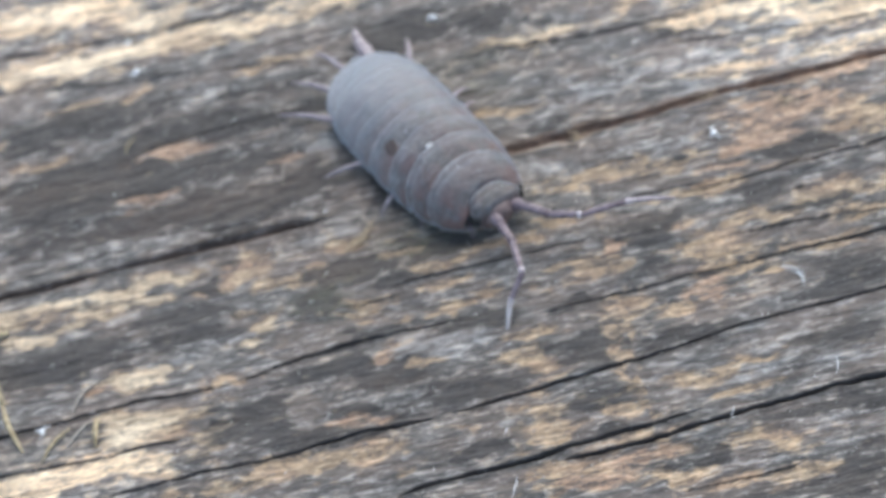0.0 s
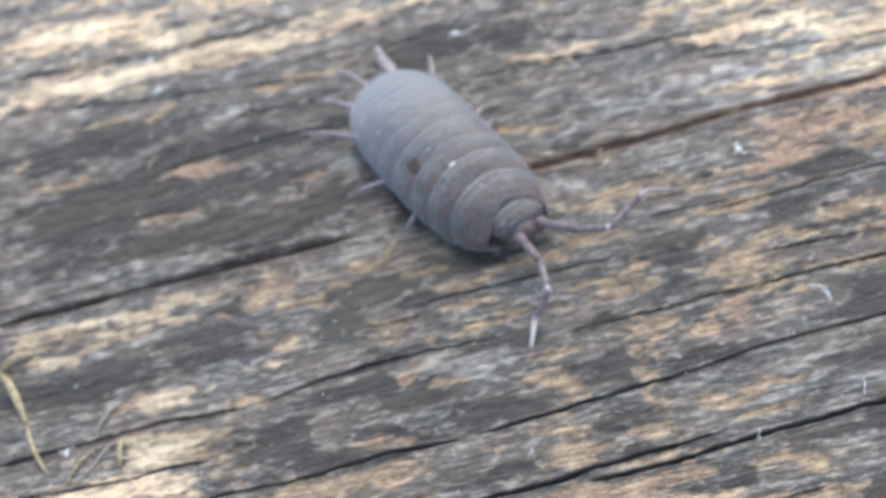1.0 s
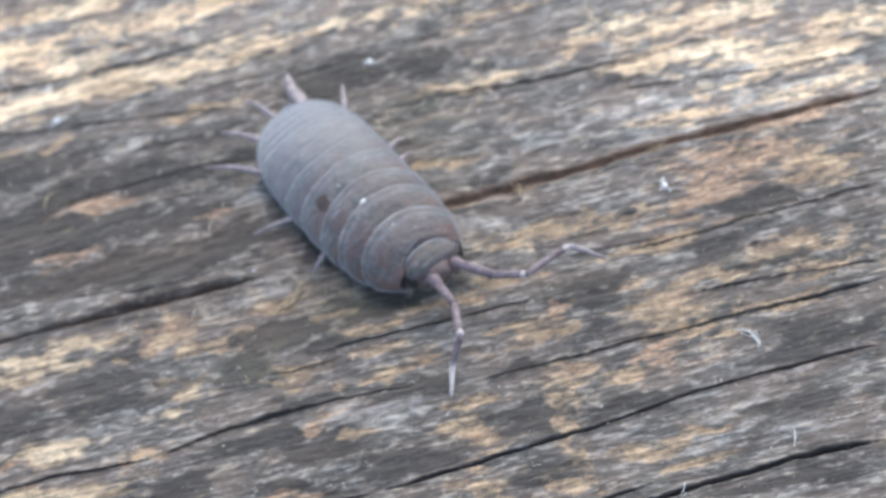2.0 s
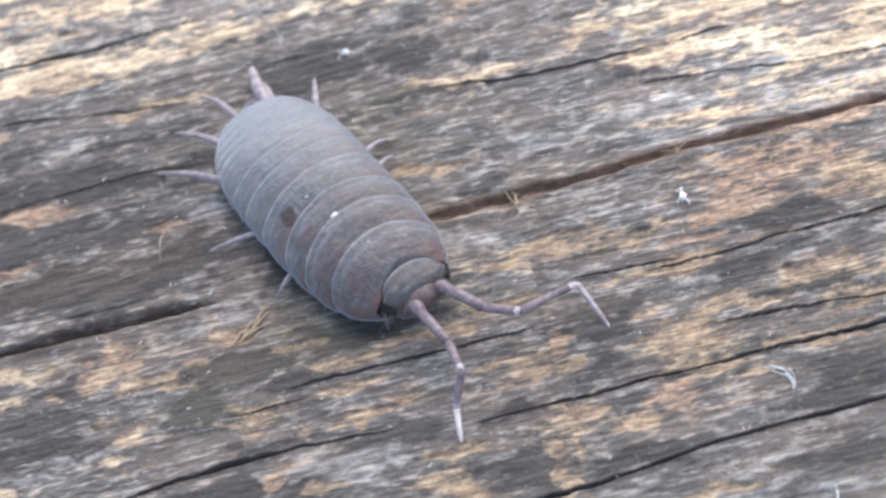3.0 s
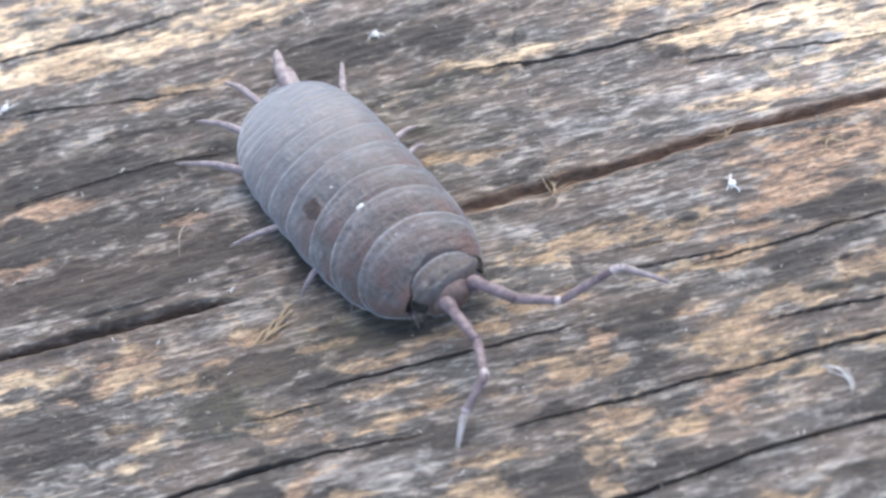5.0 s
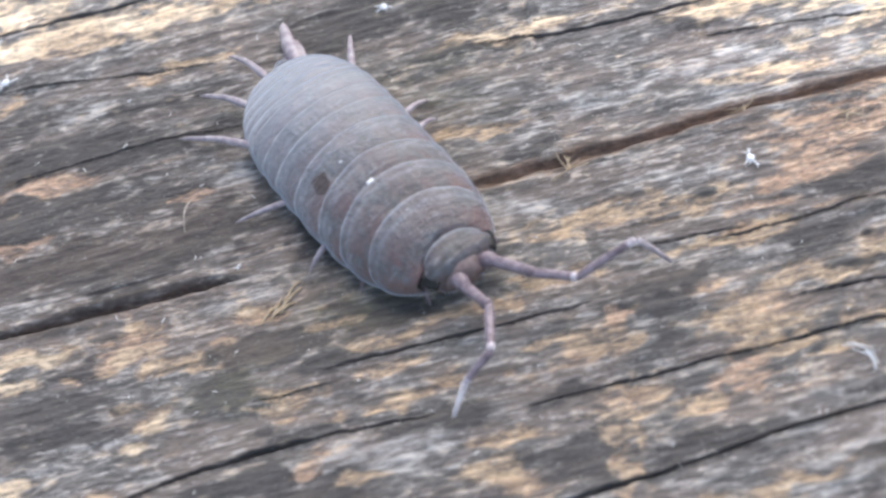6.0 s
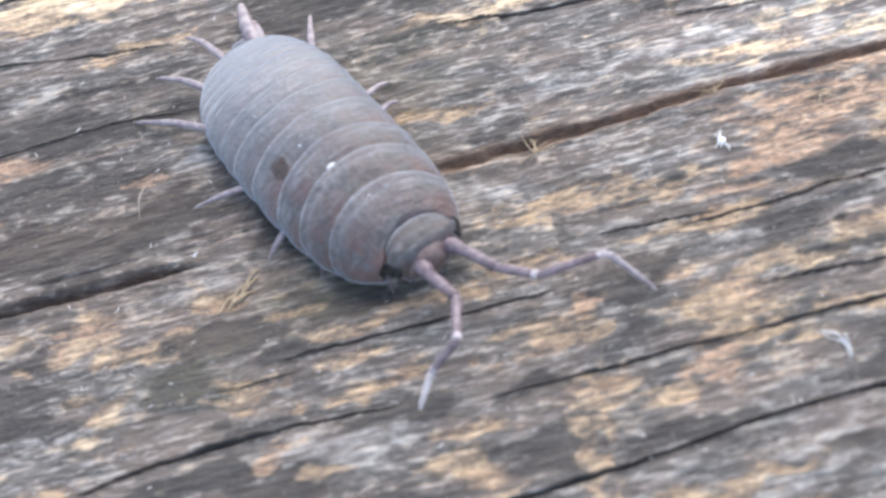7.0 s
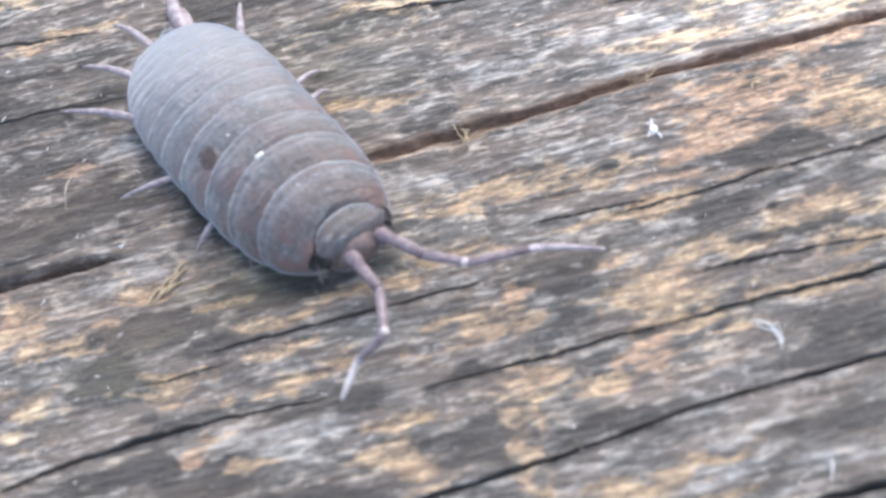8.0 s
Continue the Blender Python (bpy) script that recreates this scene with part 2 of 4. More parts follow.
# Places where the grey skin has worn off down to paler wood: x, y and half-axes.
WORN_A = [
    (-19.33, -3.7, 1.65, 0.78), (-17.63, -5.08, 1.27, 0.47), (-20.41, -4.37, 1.1, 0.47), (-18.48, -7.32, 1.07, 0.66), (-22.46, -4.77, 0.36, 0.26), (-19.52, -8.43, 0.85, 0.45),
    (-21.11, -10.84, 1.4, 0.35), (-24.55, -12.39, 3.13, 0.77), (-17.94, -16.59, 5.05, 0.66), (-15.56, -16.2, 2.86, 0.59), (-12.27, -17.92, 0.5, 0.32), (-12.92, -7.39, 1.5, 0.45),
    (-12.18, -10.85, 0.7, 0.43), (-13.05, -3.64, 0.95, 0.52), (-15.36, -4.47, 0.91, 0.34), (-11.59, -8.85, 0.42, 0.32), (-1.17, -8.52, 1.83, 0.89), (5.31, -8.69, 2.1, 1.04),
    (6, -10.1, 1.74, 0.35), (8.17, -10.87, 0.97, 0.31),
]
WORN_B = [
    (0.24, -11.45, 0.97, 0.85), (-0.39, -12.94, 0.68, 0.99), (-1, -13.93, 0.81, 0.68), (-0.63, -15.29, 0.74, 1.03), (-4.92, -13.43, 0.96, 1.21), (-5.51, -14.99, 1.01, 0.52),
    (-5.23, -16.8, 1.13, 0.87), (-4.23, -17.54, 1, 0.64), (-0.73, -17.27, 1, 0.65), (-0.25, -18.86, 1.97, 0.35), (3.83, -16.2, 2, 0.4), (5.23, -17.4, 1.65, 0.32),
    (0.55, -21.37, 1.55, 0.61), (-3.42, -20.47, 1.88, 0.96), (-5.66, -19.28, 1.31, 0.42), (5.26, -20.39, 1.94, 0.55), (3.66, -22.2, 1.28, 0.4), (6.28, -22.65, 1.75, 0.53),
    (-5.47, -11.96, 0.97, 0.39), (-3.45, -11.54, 0.86, 0.31), (-8.88, -16.21, 0.47, 0.33),
]
WORN_C = [
    (11.95, -10.14, 2.42, 0.47), (15.5, -2.5, 1.81, 1.21), (12.44, -6.99, 3.18, 0.66), (7.23, -7.71, 2.82, 0.49), (13.6, -8.65, 1.74, 0.56), (-1.71, -5.22, 1.44, 0.34),
    (-4.07, 3.28, 2.09, 0.33), (5.75, -5.14, 2.15, 0.29), (1.66, -2.62, 3.29, 0.57), (-17.03, 10.93, 1.6, 0.31), (-24.62, 10.69, 0.44, 0.93), (-28.79, 11.02, 1.61, 0.36),
    (-15.95, 11.3, 1.6, 0.31), (-30.27, 7.02, 1.57, 0.35), (-32.9, 9.31, 0.8, 0.46), (0.87, -8.89, 1.05, 0.48), (-6.11, -5.47, 1.08, 0.34), (-0.94, -3, 1.46, 0.35),
    (11.03, -2.82, 1.09, 0.43), (2.25, -11.98, 0.86, 0.27), (6.5, -15.88, 1.67, 0.22), (-8.87, -9.02, 1.06, 0.32),
]
WORN_D = [
    (-13.96, -8.29, 1.06, 0.28), (-9.77, -5.99, 1.44, 0.29), (-8.79, -7.57, 1.42, 0.29), (-10.81, -4.56, 0.91, 0.3), (-7.75, -5.97, 1.08, 0.25), (-3.97, -5.68, 1.08, 0.34),
    (-2.25, -7.85, 1.06, 0.33), (-6.1, -8.85, 1.23, 0.28), (-10.26, -12.05, 1.04, 0.27),
]
# Worn places where the wood shows orange.
WARM = [
    (4.49, -11.32, 1.24, 0.7), (-0.76, -19.86, 1.37, 0.48), (11.54, -1, 3.12, 1.24), (9.85, -2.56, 2.18, 0.95), (-22.92, 5.77, 2.92, 0.44), (-24.61, 2.66, 2.29, 0.42),
    (-16.43, 3.39, 1.72, 0.33), (13.4, 1.07, 2.97, 0.27), (-14.46, -14.48, 2.04, 0.37), (7.92, -3.94, 1.44, 0.43), (-12.19, -10.92, 0.77, 0.47), (0.25, -7.6, 1.06, 0.33),
    (-27.75, -9.39, 0.64, 0.32), (15.57, 0.84, 2.22, 0.27), (-19.42, -3.95, 1.46, 0.6), (-3.47, -20.7, 1.3, 0.55),
]
# Black mould stains: x, y and half-axes.
STAINS_A = [
    (-30, -7.02, 4.15, 1.08), (-22.74, -5.97, 3.62, 0.67), (-15.66, -7.03, 1.36, 1.16), (-14.96, -11.36, 2.78, 0.7), (-19.66, -13.17, 2.07, 1.22), (-12.38, -12.27, 1.73, 0.69),
    (-13.83, -14.16, 2.73, 0.38), (-17.17, -14.91, 2.04, 0.52), (-10.78, -6.48, 1.79, 0.42), (-2.21, -13.44, 1.5, 0.91), (-2.21, -16.17, 1.2, 0.66), (3.27, -13.83, 2.71, 0.6),
    (-1.55, -18.37, 0.86, 0.42), (2.3, -9.27, 1.05, 0.52), (2.42, -7.44, 1.42, 0.74), (-9.14, -17.78, 1.66, 0.79), (2.33, -20.93, 1.94, 0.54), (12.26, -12.05, 2.05, 0.84),
    (8.02, -19.49, 3.57, 0.49),
]
STAINS_B = [
    (9.11, -23.22, 1.9, 1.18), (-8.55, -14.28, 2.04, 0.67), (-6.94, -10.15, 1.75, 0.55), (10.84, -12.85, 2.04, 0.53), (6.66, 6.43, 1.85, 0.44), (-3.23, 7.97, 2.34, 0.4),
    (-3.65, 10.4, 1.59, 1.33), (12.05, -3.6, 1.8, 0.68), (8.94, -5.88, 1.78, 1.08), (2.66, -6.44, 1.78, 0.66), (-1.7, 1.52, 0.94, 0.32), (11.56, -7.4, 1.76, 0.65),
    (-28.21, 9.63, 5.59, 1.12), (-15.84, 8.98, 3.16, 0.4), (-18.46, 6.55, 3.51, 0.59), (-19.09, 3.31, 3.06, 0.94), (-28.02, 5.01, 5.83, 1.54), (-31.09, 3.36, 3.08, 0.76),
    (-8.2, 11.02, 2.19, 1.54), (-21.36, -4.38, 1.83, 0.6), (-13.5, -9.43, 1.41, 0.48),
]
# Dark stains; rows beside the woodlouse paint its shadow into the wood.
STAINS_SHADE = [
    (-26.38, 3.99, 8.49, 1.91), (-19.34, 0.49, 4.14, 1.09), (-29.81, 0.97, 3.79, 0.55), (-22.84, -7.35, 3.23, 0.5), (-24.87, 1.1, 7.58, 1.19), (-21.81, 7.1, 4.71, 0.99),
    (-16.02, 1.06, 2.64, 1.37), (-13.58, -5.34, 2.53, 0.84), (-8.5, -4.81, 2.17, 0.59), (-29.96, 8.68, 3.58, 1.01), (-10.36, -0.34, 1.49, 1.35), (-2.78, -10.46, 1.39, 0.39),
    (10.29, -15.67, 2, 0.36), (-7.13, -14.58, 2.03, 0.52),
]
# Bare bright wood where splinters have come off.
BARE = [
    (-31.84, -3.6, 1.85, 0.56), (-28.31, -3.4, 3.32, 0.52), (-24.71, -3.1, 2.21, 0.31), (-31.23, -5.15, 2.19, 0.3), (-26.91, -4.34, 1.83, 0.21), (-25.74, -9.3, 1.7, 0.6),
    (-19.52, -8.47, 0.71, 0.37), (-26.25, -11.96, 1.46, 0.86), (-24.52, -11.88, 1.74, 0.39), (-27.79, -14.18, 4.13, 0.68), (-31.38, -14.16, 2.76, 0.76), (-19.44, -4.14, 1.02, 0.43),
    (-18.5, -7.46, 0.72, 0.45), (-29.37, 18.78, 4.63, 1.02), (-24.01, 16.72, 2.49, 0.66), (-29.83, 14.67, 3.7, 0.86), (-24.5, 14.28, 4.09, 0.64), (-20.93, 14.61, 4.09, 0.59),
    (-17.42, 14.2, 3.26, 0.53), (-32.87, 14.08, 2.05, 0.43), (8.21, 6.63, 2.12, 0.39), (-0.48, 8.22, 2.54, 0.3), (9.97, 2.62, 1.69, 0.37), (10.73, 6.76, 3.08, 0.58),
    (17.38, 4.68, 2.27, 0.66), (14.3, 4.2, 3.03, 0.38),
]
# Silvery grey skin.
SILVER = [
    (-21.32, -7.82, 4.29, 0.25), (-23.86, -8.82, 2.84, 0.24), (-10.57, -11.2, 2.09, 0.86), (1.64, -15.74, 0.67, 0.29), (-8.96, -11.41, 1.73, 0.93), (7.52, -15.29, 2.01, 0.26),
    (7.84, 1.88, 2.25, 0.55), (7.64, 3.68, 2.27, 0.66), (14.15, 4.79, 2.66, 0.66), (0.26, 2.85, 3.4, 0.47), (3.38, 3.65, 3.03, 0.38), (-13.86, -2.56, 1.84, 0.35),
    (-25.58, -0.11, 4.51, 0.36), (9.55, -17.18, 1.98, 0.36), (5.48, -16.46, 1.99, 0.29), (3.46, -17.61, 1.98, 0.29), (-2.81, -1.26, 1.48, 0.44), (4.78, -1.41, 2.2, 0.35),
    (9.16, -20.35, 1.94, 0.27), (-14.38, 3.94, 1.53, 0.38), (-20.95, 9.6, 2.39, 0.41), (14.51, 2.68, 3.75, 0.74),
]
BARE_TOP = [
    (-24.24, 21.37, 4.03, 0.77), (-17.78, 18.84, 4.76, 0.74), (-12.72, 14.82, 3.87, 0.61), (-7.01, 14.85, 3.48, 0.51), (-22.49, 14.34, 5.41, 0.66), (7.2, 9.89, 2.99, 0.57),
    (12.51, 9.18, 4.47, 0.85), (19.64, 6.38, 2.19, 0.82), (14.7, 5.66, 3.28, 0.63), (-25.74, 18.07, 2.37, 0.63), (-4.31, 15, 3.1, 0.51), (2.03, 13.2, 2.29, 0.4),
    (16.91, 2.67, 3.21, 0.35),
]
# Brown wood, and the warm shade round the woodlouse painted in as brown.
BROWN_SHADE = [(-17.0, -3.0, 4.0, 1.0), (-20.0, 1.6, 5.0, 1.2), (-21.95, 0.97, 5, 0.9), (-30.19, 4.55, 4, 0.8), (-14.88, -5.11, 1.6, 0.9), (-9.29, -4.26, 1.6, 0.8), (-6.27, -5.27, 1.8, 0.7), (-13.24, -0.87, 1.8, 1.2), (-10.51, -3.49, 2.6, 0.9), (-7.47, -5.7, 2, 0.7), (-23.53, 6.01, 2.5, 0.3), (-16.42, -1.96, 2, 0.6), (0.66, -5.79, 2.5, 0.4), (-12.24, -12.84, 1.6, 0.3)]
# Broad pale areas, mostly the far board's hazy brightness painted into the wood.
PALE_HAZE = [(11.5, 5.0, 8, 3), (15.94, 10.69, 12, 8), (-30.63, 18.57, 14, 5), (-12.32, 18.74, 10, 5), (-29.56, -14.39, 5, 2), (18.11, 3.19, 5, 3)]
GREEN = [(-9.69, -4.37, 2.2, 1.1), (-15.05, -6.91, 1.8, 1.3), (-4.56, 5.95, 2, 2)]
SIZE = (-220.0, 220.0, -95.0, 95.0)


def spots(x, y, rows):
    total = np.zeros_like(x)
    x, y = (x + 0.9 * value_noise(x / 1.9, y / 0.8, 51) + 0.3 * value_noise(x / 0.6, y / 0.3, 52),
            y + 0.45 * value_noise(x / 1.6, y / 0.9, 53) + 0.10 * value_noise(x / 0.5, y / 0.35, 54))
    for cx, cy, rx, ry in rows:
        d = ((x - cx) / rx) ** 2 + ((y - cy) / ry) ** 2
        total = np.maximum(total, np.exp(-0.7 * d))
    return total


def wood_surface(x, y):
    """Height and the colour masks, of worn wood and painted light, on the board's top at arrays of x and y, in
    millimetres.
    """
    sway = 0.5 * value_noise(x / 17, y / 30, 3) + 0.16 * value_noise(x / 5, y / 9, 4)
    g = y - 0.035 * x + sway
    h = 0.13 * value_noise(x / 9, g / 2.1, 11) + 0.09 * value_noise(x / 3.6, g / 0.8, 12) + 0.06 * value_noise(x / 1.8, g / 0.36, 13)
    h += 0.035 * value_noise(x / 0.9, g / 0.16, 14) + 0.025 * value_noise(x / 0.55, g / 0.4, 15)
    brown, split_dark = np.zeros_like(x), np.zeros_like(x)
    for x0, x1, ya, yb, yc, yd, half, deep in SPLITS_A + SPLITS_B:
        s = (x - x0) / (x1 - x0)
        q = np.clip(s, -0.05, 1.05) * 3
        line = (-ya * (q - 1) * (q - 2) * (q - 3) + 3 * yb * q * (q - 2) * (q - 3) - 3 * yc * q * (q - 1) * (q - 3) + yd * q * (q - 1) * (q - 2)) / 6
        line = line + 0.08 * value_noise(x / 2.3 + ya, y * 0 + ya, 21) + 0.04 * value_noise(x / 0.7, y * 0 + ya, 22) + 0.03 * value_noise(x / 0.22, y * 0 + ya, 25)
        ends = smooth(s, 0.0, 0.10) * smooth(1 - s, 0.0, 0.10)
        wide = (0.8 if half > 0.2 else 0.6) * half * (0.3 + 0.7 * ends) * (1 + 0.4 * value_noise(x / 2.9, y * 0 + yd, 23) + 0.25 * value_noise(x / 0.8, y / 0.3, 24))
        d = np.abs(y - line) / wide
        h -= deep * (1.15 if half < 0.2 else 1.0) * ends * (1 - smooth(d, 0.45, 1.2))
        h += 0.07 * ends * np.exp(-((d - 1.9) / 0.7) ** 2)
        # the wood darkens towards the line of each split
        if half < 0.25:
            split_dark = np.maximum(split_dark, ends * (1 - smooth(d, 0.6, 1.9)))
        else:
            split_dark = np.maximum(split_dark, ends * (1 - smooth(d, 0.4, 1.1)) * (0.3 if deep < 0.6 else 0.8))
            brown = np.maximum(brown, ends * (1 - smooth(d, 0.9, 2.0)) * (0.8 if deep < 0.6 else 0.3))
    brown = np.maximum(brown, spots(x, y, BROWN_SHADE) * 0.15)
    ragged = 0.22 * value_noise(x / 1.1, g / 0.42, 34) + 0.22 * value_noise(x / 0.42, g / 0.2, 35)
    free = value_noise(x / 6.5, g / 0.9, 31) * 0.5 + value_noise(x / 2.2, g / 0.42, 32) * 0.32 + value_noise(x / 0.8, g / 0.3, 33) * 0.15
    bare = np.maximum(spots(x, y, BARE), 0.75 * spots(x, y, BARE_TOP))
    worn = np.maximum(spots(x, y, WORN_A + WORN_B + WORN_C + WORN_D + WARM), 0.9 * bare ** 0.6)
    stain_shade = spots(x, y, STAINS_A + STAINS_B + STAINS_SHADE)
    pale = smooth(worn + 1.3 * ragged, 0.15, 0.85)
    pale = np.clip(0.80 * pale + (0.32 * free + 0.06) * (1 - 0.7 * stain_shade), 0, 1)
    dark = np.clip(0.85 * smooth(stain_shade + ragged, 0.18, 0.85) + 0.28 * (value_noise(x / 5, g / 0.9, 41) * 0.6 + value_noise(x / 1.7, g / 0.5, 42) * 0.4), 0, 1)
    dark = dark * (1 - 0.75 * smooth(worn, 0.35, 0.7))
    pale, dark = pale * (1 - split_dark), np.maximum(dark, split_dark)
    h -= 0.08 * smooth(pale, 0.35, 0.7)
    h += 0.10 * bare + 0.05 * ragged * (0.4 + pale)
    return h, {"pale": pale, "dark": dark, "algae": spots(x, y, GREEN) * 0.4, "brown": brown,
               "cream": 0.9 * smooth(bare + 1.2 * ragged, 0.25, 0.85) * (1 - split_dark),
               "warm": smooth(spots(x, y, WARM) + 0.5 * ragged, 0.15, 0.6),
               "silver": smooth(spots(x, y, SILVER) + 0.8 * ragged, 0.25, 0.75) * (1 - split_dark),
               "pale_haze": np.clip(spots(x, y, PALE_HAZE) * 1.1, 0, 1)}


def board():
    near_x, near_y = np.arange(-40, 24.01, 0.19), np.arange(-25, 28.01, 0.045)
    xs = np.concatenate([np.linspace(SIZE[0], -40, 60)[:-1], near_x, np.linspace(near_x[-1], SIZE[1], 70)[1:]])
    ys = np.concatenate([np.linspace(SIZE[2], -25, 24)[:-1], near_y, np.linspace(near_y[-1], SIZE[3], 24)[1:]])
    gx, gy = np.meshgrid(xs, ys, indexing="ij")
    h, masks = wood_surface(gx, gy)
    nx, ny = len(xs), len(ys)
    co = np.stack([gx, gy, h], -1).reshape(-1, 3)
    idx = np.arange(nx * ny).reshape(nx, ny)
    quads = np.stack([idx[:-1, :-1], idx[1:, :-1], idx[1:, 1:], idx[:-1, 1:]], -1).reshape(-1, 4)
    # the sides and the underside
    ring = np.concatenate([idx[:, 0], idx[-1, 1:], idx[-2::-1, -1], idx[0, -2:0:-1]])
    low = co[ring].copy()
    low[:, 2] = -28.0
    base = len(co)
    m = len(ring)
    k = np.arange(m)
    sides = np.stack([ring[k], base + k, base + (k + 1) % m, ring[(k + 1) % m]], -1)
    sides = sides[:, ::-1]
    co = np.concatenate([co, low])
    me = bpy.data.meshes.new("wooden_board")
    faces = np.concatenate([quads, sides])
    me.vertices.add(len(co))
    me.vertices.foreach_set("co", (co * MM).astype(np.float32).ravel())
    me.loops.add(len(faces) * 4 + m)
    me.loops.foreach_set("vertex_index", np.concatenate([faces.ravel(), base + k[::-1]]).astype(np.int32))
    me.polygons.add(len(faces) + 1)
    me.polygons.foreach_set("loop_start", (np.arange(len(faces) + 1) * 4).astype(np.int32))
    me.update(calc_edges=True)
    for name, v in masks.items():
        full = np.concatenate([v.ravel(), np.zeros(m)]).astype(np.float32)
        me.attributes.new(name, "FLOAT", "POINT").data.foreach_set("value", full)
    me.polygons.foreach_set("use_smooth", np.ones(len(faces) + 1, bool))
    me.materials.append(WOOD)
    me.validate()
    ob = new("wooden_board", me)
    return tagged(ob, "weathered grey wooden board with long splits and worn tan patches", "board", kind="structure")


BOARD = board()


def ground():
    bm = bmesh.new()
    bmesh.ops.create_grid(bm, x_segments=24, y_segments=24, size=60)
    me = bpy.data.meshes.new("ground")
    bm.to_mesh(me)
    bm.free()
    me.materials.append(SOIL)
    ob = new("ground", me)
    ob.location.z = -0.028
    return tagged(ob, "bare brown soil under the board", "ground", kind="structure")


ground()


# ---- the woodlouse: x runs to its head, y to its left side ----
def along(x):
    """How far x lies from the widest place of the body, as a share of the way to its front or rear end."""
    return min(1.0, (x + 0.3) / 7.08 if x > -0.3 else (-0.3 - x) / 7.8)


def half_width(x):
    n = along(x)
    return 3.25 * ((1 - n ** 3.1) ** 0.42 if x > -0.3 else (1 - n ** 4.8) ** 0.62)


def crest(x):
    return 0.95 + 2.05 * (1 - (0.97 * along(x)) ** 2.2) ** 0.6


def middle(x):
    return -0.2 - 0.28 * (1 - along(x) ** 2)


def shell_point(x, u, lift, flare=0.0):
    """A point on the domed back: u from -1 at the right edge to 1 at the left edge."""
    x = min(max(x, -8.0), 6.7)
    a = u * math.pi / 2
    w, top = half_width(x) + 0.45 * lift + flare, crest(x) + lift
    y = middle(x) + w * math.sin(a)
    z = 0.95 + (top - 0.95) * max(0.0, math.cos(a)) ** 1.05 - 0.14 * abs(u) ** 8
    return Vector((x, y, z)) * MM


def tergite(name, front, rear, swing_front, swing_rear, parent, label="", lift=0.25, nu=64, nx=15, scar=False, collar=False, sky_sheen=0.0):
    """One back plate from front to rear; swing moves its edges forward towards the sides."""
    bm = bmesh.new()
    rim_sheen = bm.verts.layers.float.new("rim_sheen")
    flank = bm.verts.layers.float.new("flank")
    mark = bm.verts.layers.float.new("scar")
    grid = []
    for i in range(nx + 1):
        s = i / nx
        row = []
        for j in range(nu + 1):
            u = -1 + 2 * j / nu
            bend = (u * u + 0.09) ** 0.65 - 0.21
            xf, xr = front + swing_front * bend, rear + swing_rear * bend
            edge = float(smooth(abs(u), 0.80, 1.0))
            x = xf + (xr - xf) * s + 0.13 * edge * (1 - 2 * s)
            p = shell_point(x, u, lift * (1.6 * s ** 1.3 - 0.75) + 0.07 * math.sin(math.pi * s), 0.17 * edge * (math.sin(math.pi * min(1.0, 0.08 + 0.92 * s)) - 0.7))
            p += Vector((0.02 * noise.noise(p * 900), 0, 0.05 * noise.noise(p * 700) + 0.03 * noise.noise(p * 1900))) * MM
            if collar:
                off = abs(p.y / MM - 0.02)
                p.z -= 0.16 * MM * float(smooth(x - (4.92 + 0.30 * off * off), 0.0, 0.28) * (1 - smooth(off, 1.35, 1.75)))
            v = bm.verts.new(p)
            worn = 0.6 + 0.6 * noise.noise(Vector((u * 5, front * 3, 0)))
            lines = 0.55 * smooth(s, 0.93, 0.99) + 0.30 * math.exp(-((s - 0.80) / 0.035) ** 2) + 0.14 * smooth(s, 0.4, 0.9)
            # pale edge lines, plus an even lightening that paints in the sky's sheen
            v[rim_sheen] = max(1.2 * lines * max(0.3, worn) * (1 - min(1.0, 1.5 * sky_sheen)), smooth(abs(u), 0.955, 0.99) * 0.95) + sky_sheen
            v[flank] = float(smooth(abs(u), 0.15, 0.5) * (1 - smooth(abs(u), 0.86, 0.98)) * (1 - smooth(s, 0.35, 0.9)))
            v[mark] = float(min(1.0, 1.3 * np.exp(-((u + 0.41) / 0.075) ** 2 - ((s - 0.50) / 0.20) ** 2))) if scar else 0.0
            row.append(v)
        grid.append(row)
    for i in range(nx):
        for j in range(nu):
            bm.faces.new((grid[i][j], grid[i + 1][j], grid[i + 1][j + 1], grid[i][j + 1]))
    bmesh.ops.recalc_face_normals(bm, faces=bm.faces)
    if sum(f.normal.z for f in bm.faces) < 0:
        bmesh.ops.reverse_faces(bm, faces=bm.faces)
    ob = part(name, bm, SHELL, parent, label)
    th = ob.modifiers.new("thickness", "SOLIDIFY")
    th.thickness, th.offset = 0.10 * MM, -1
    return ob


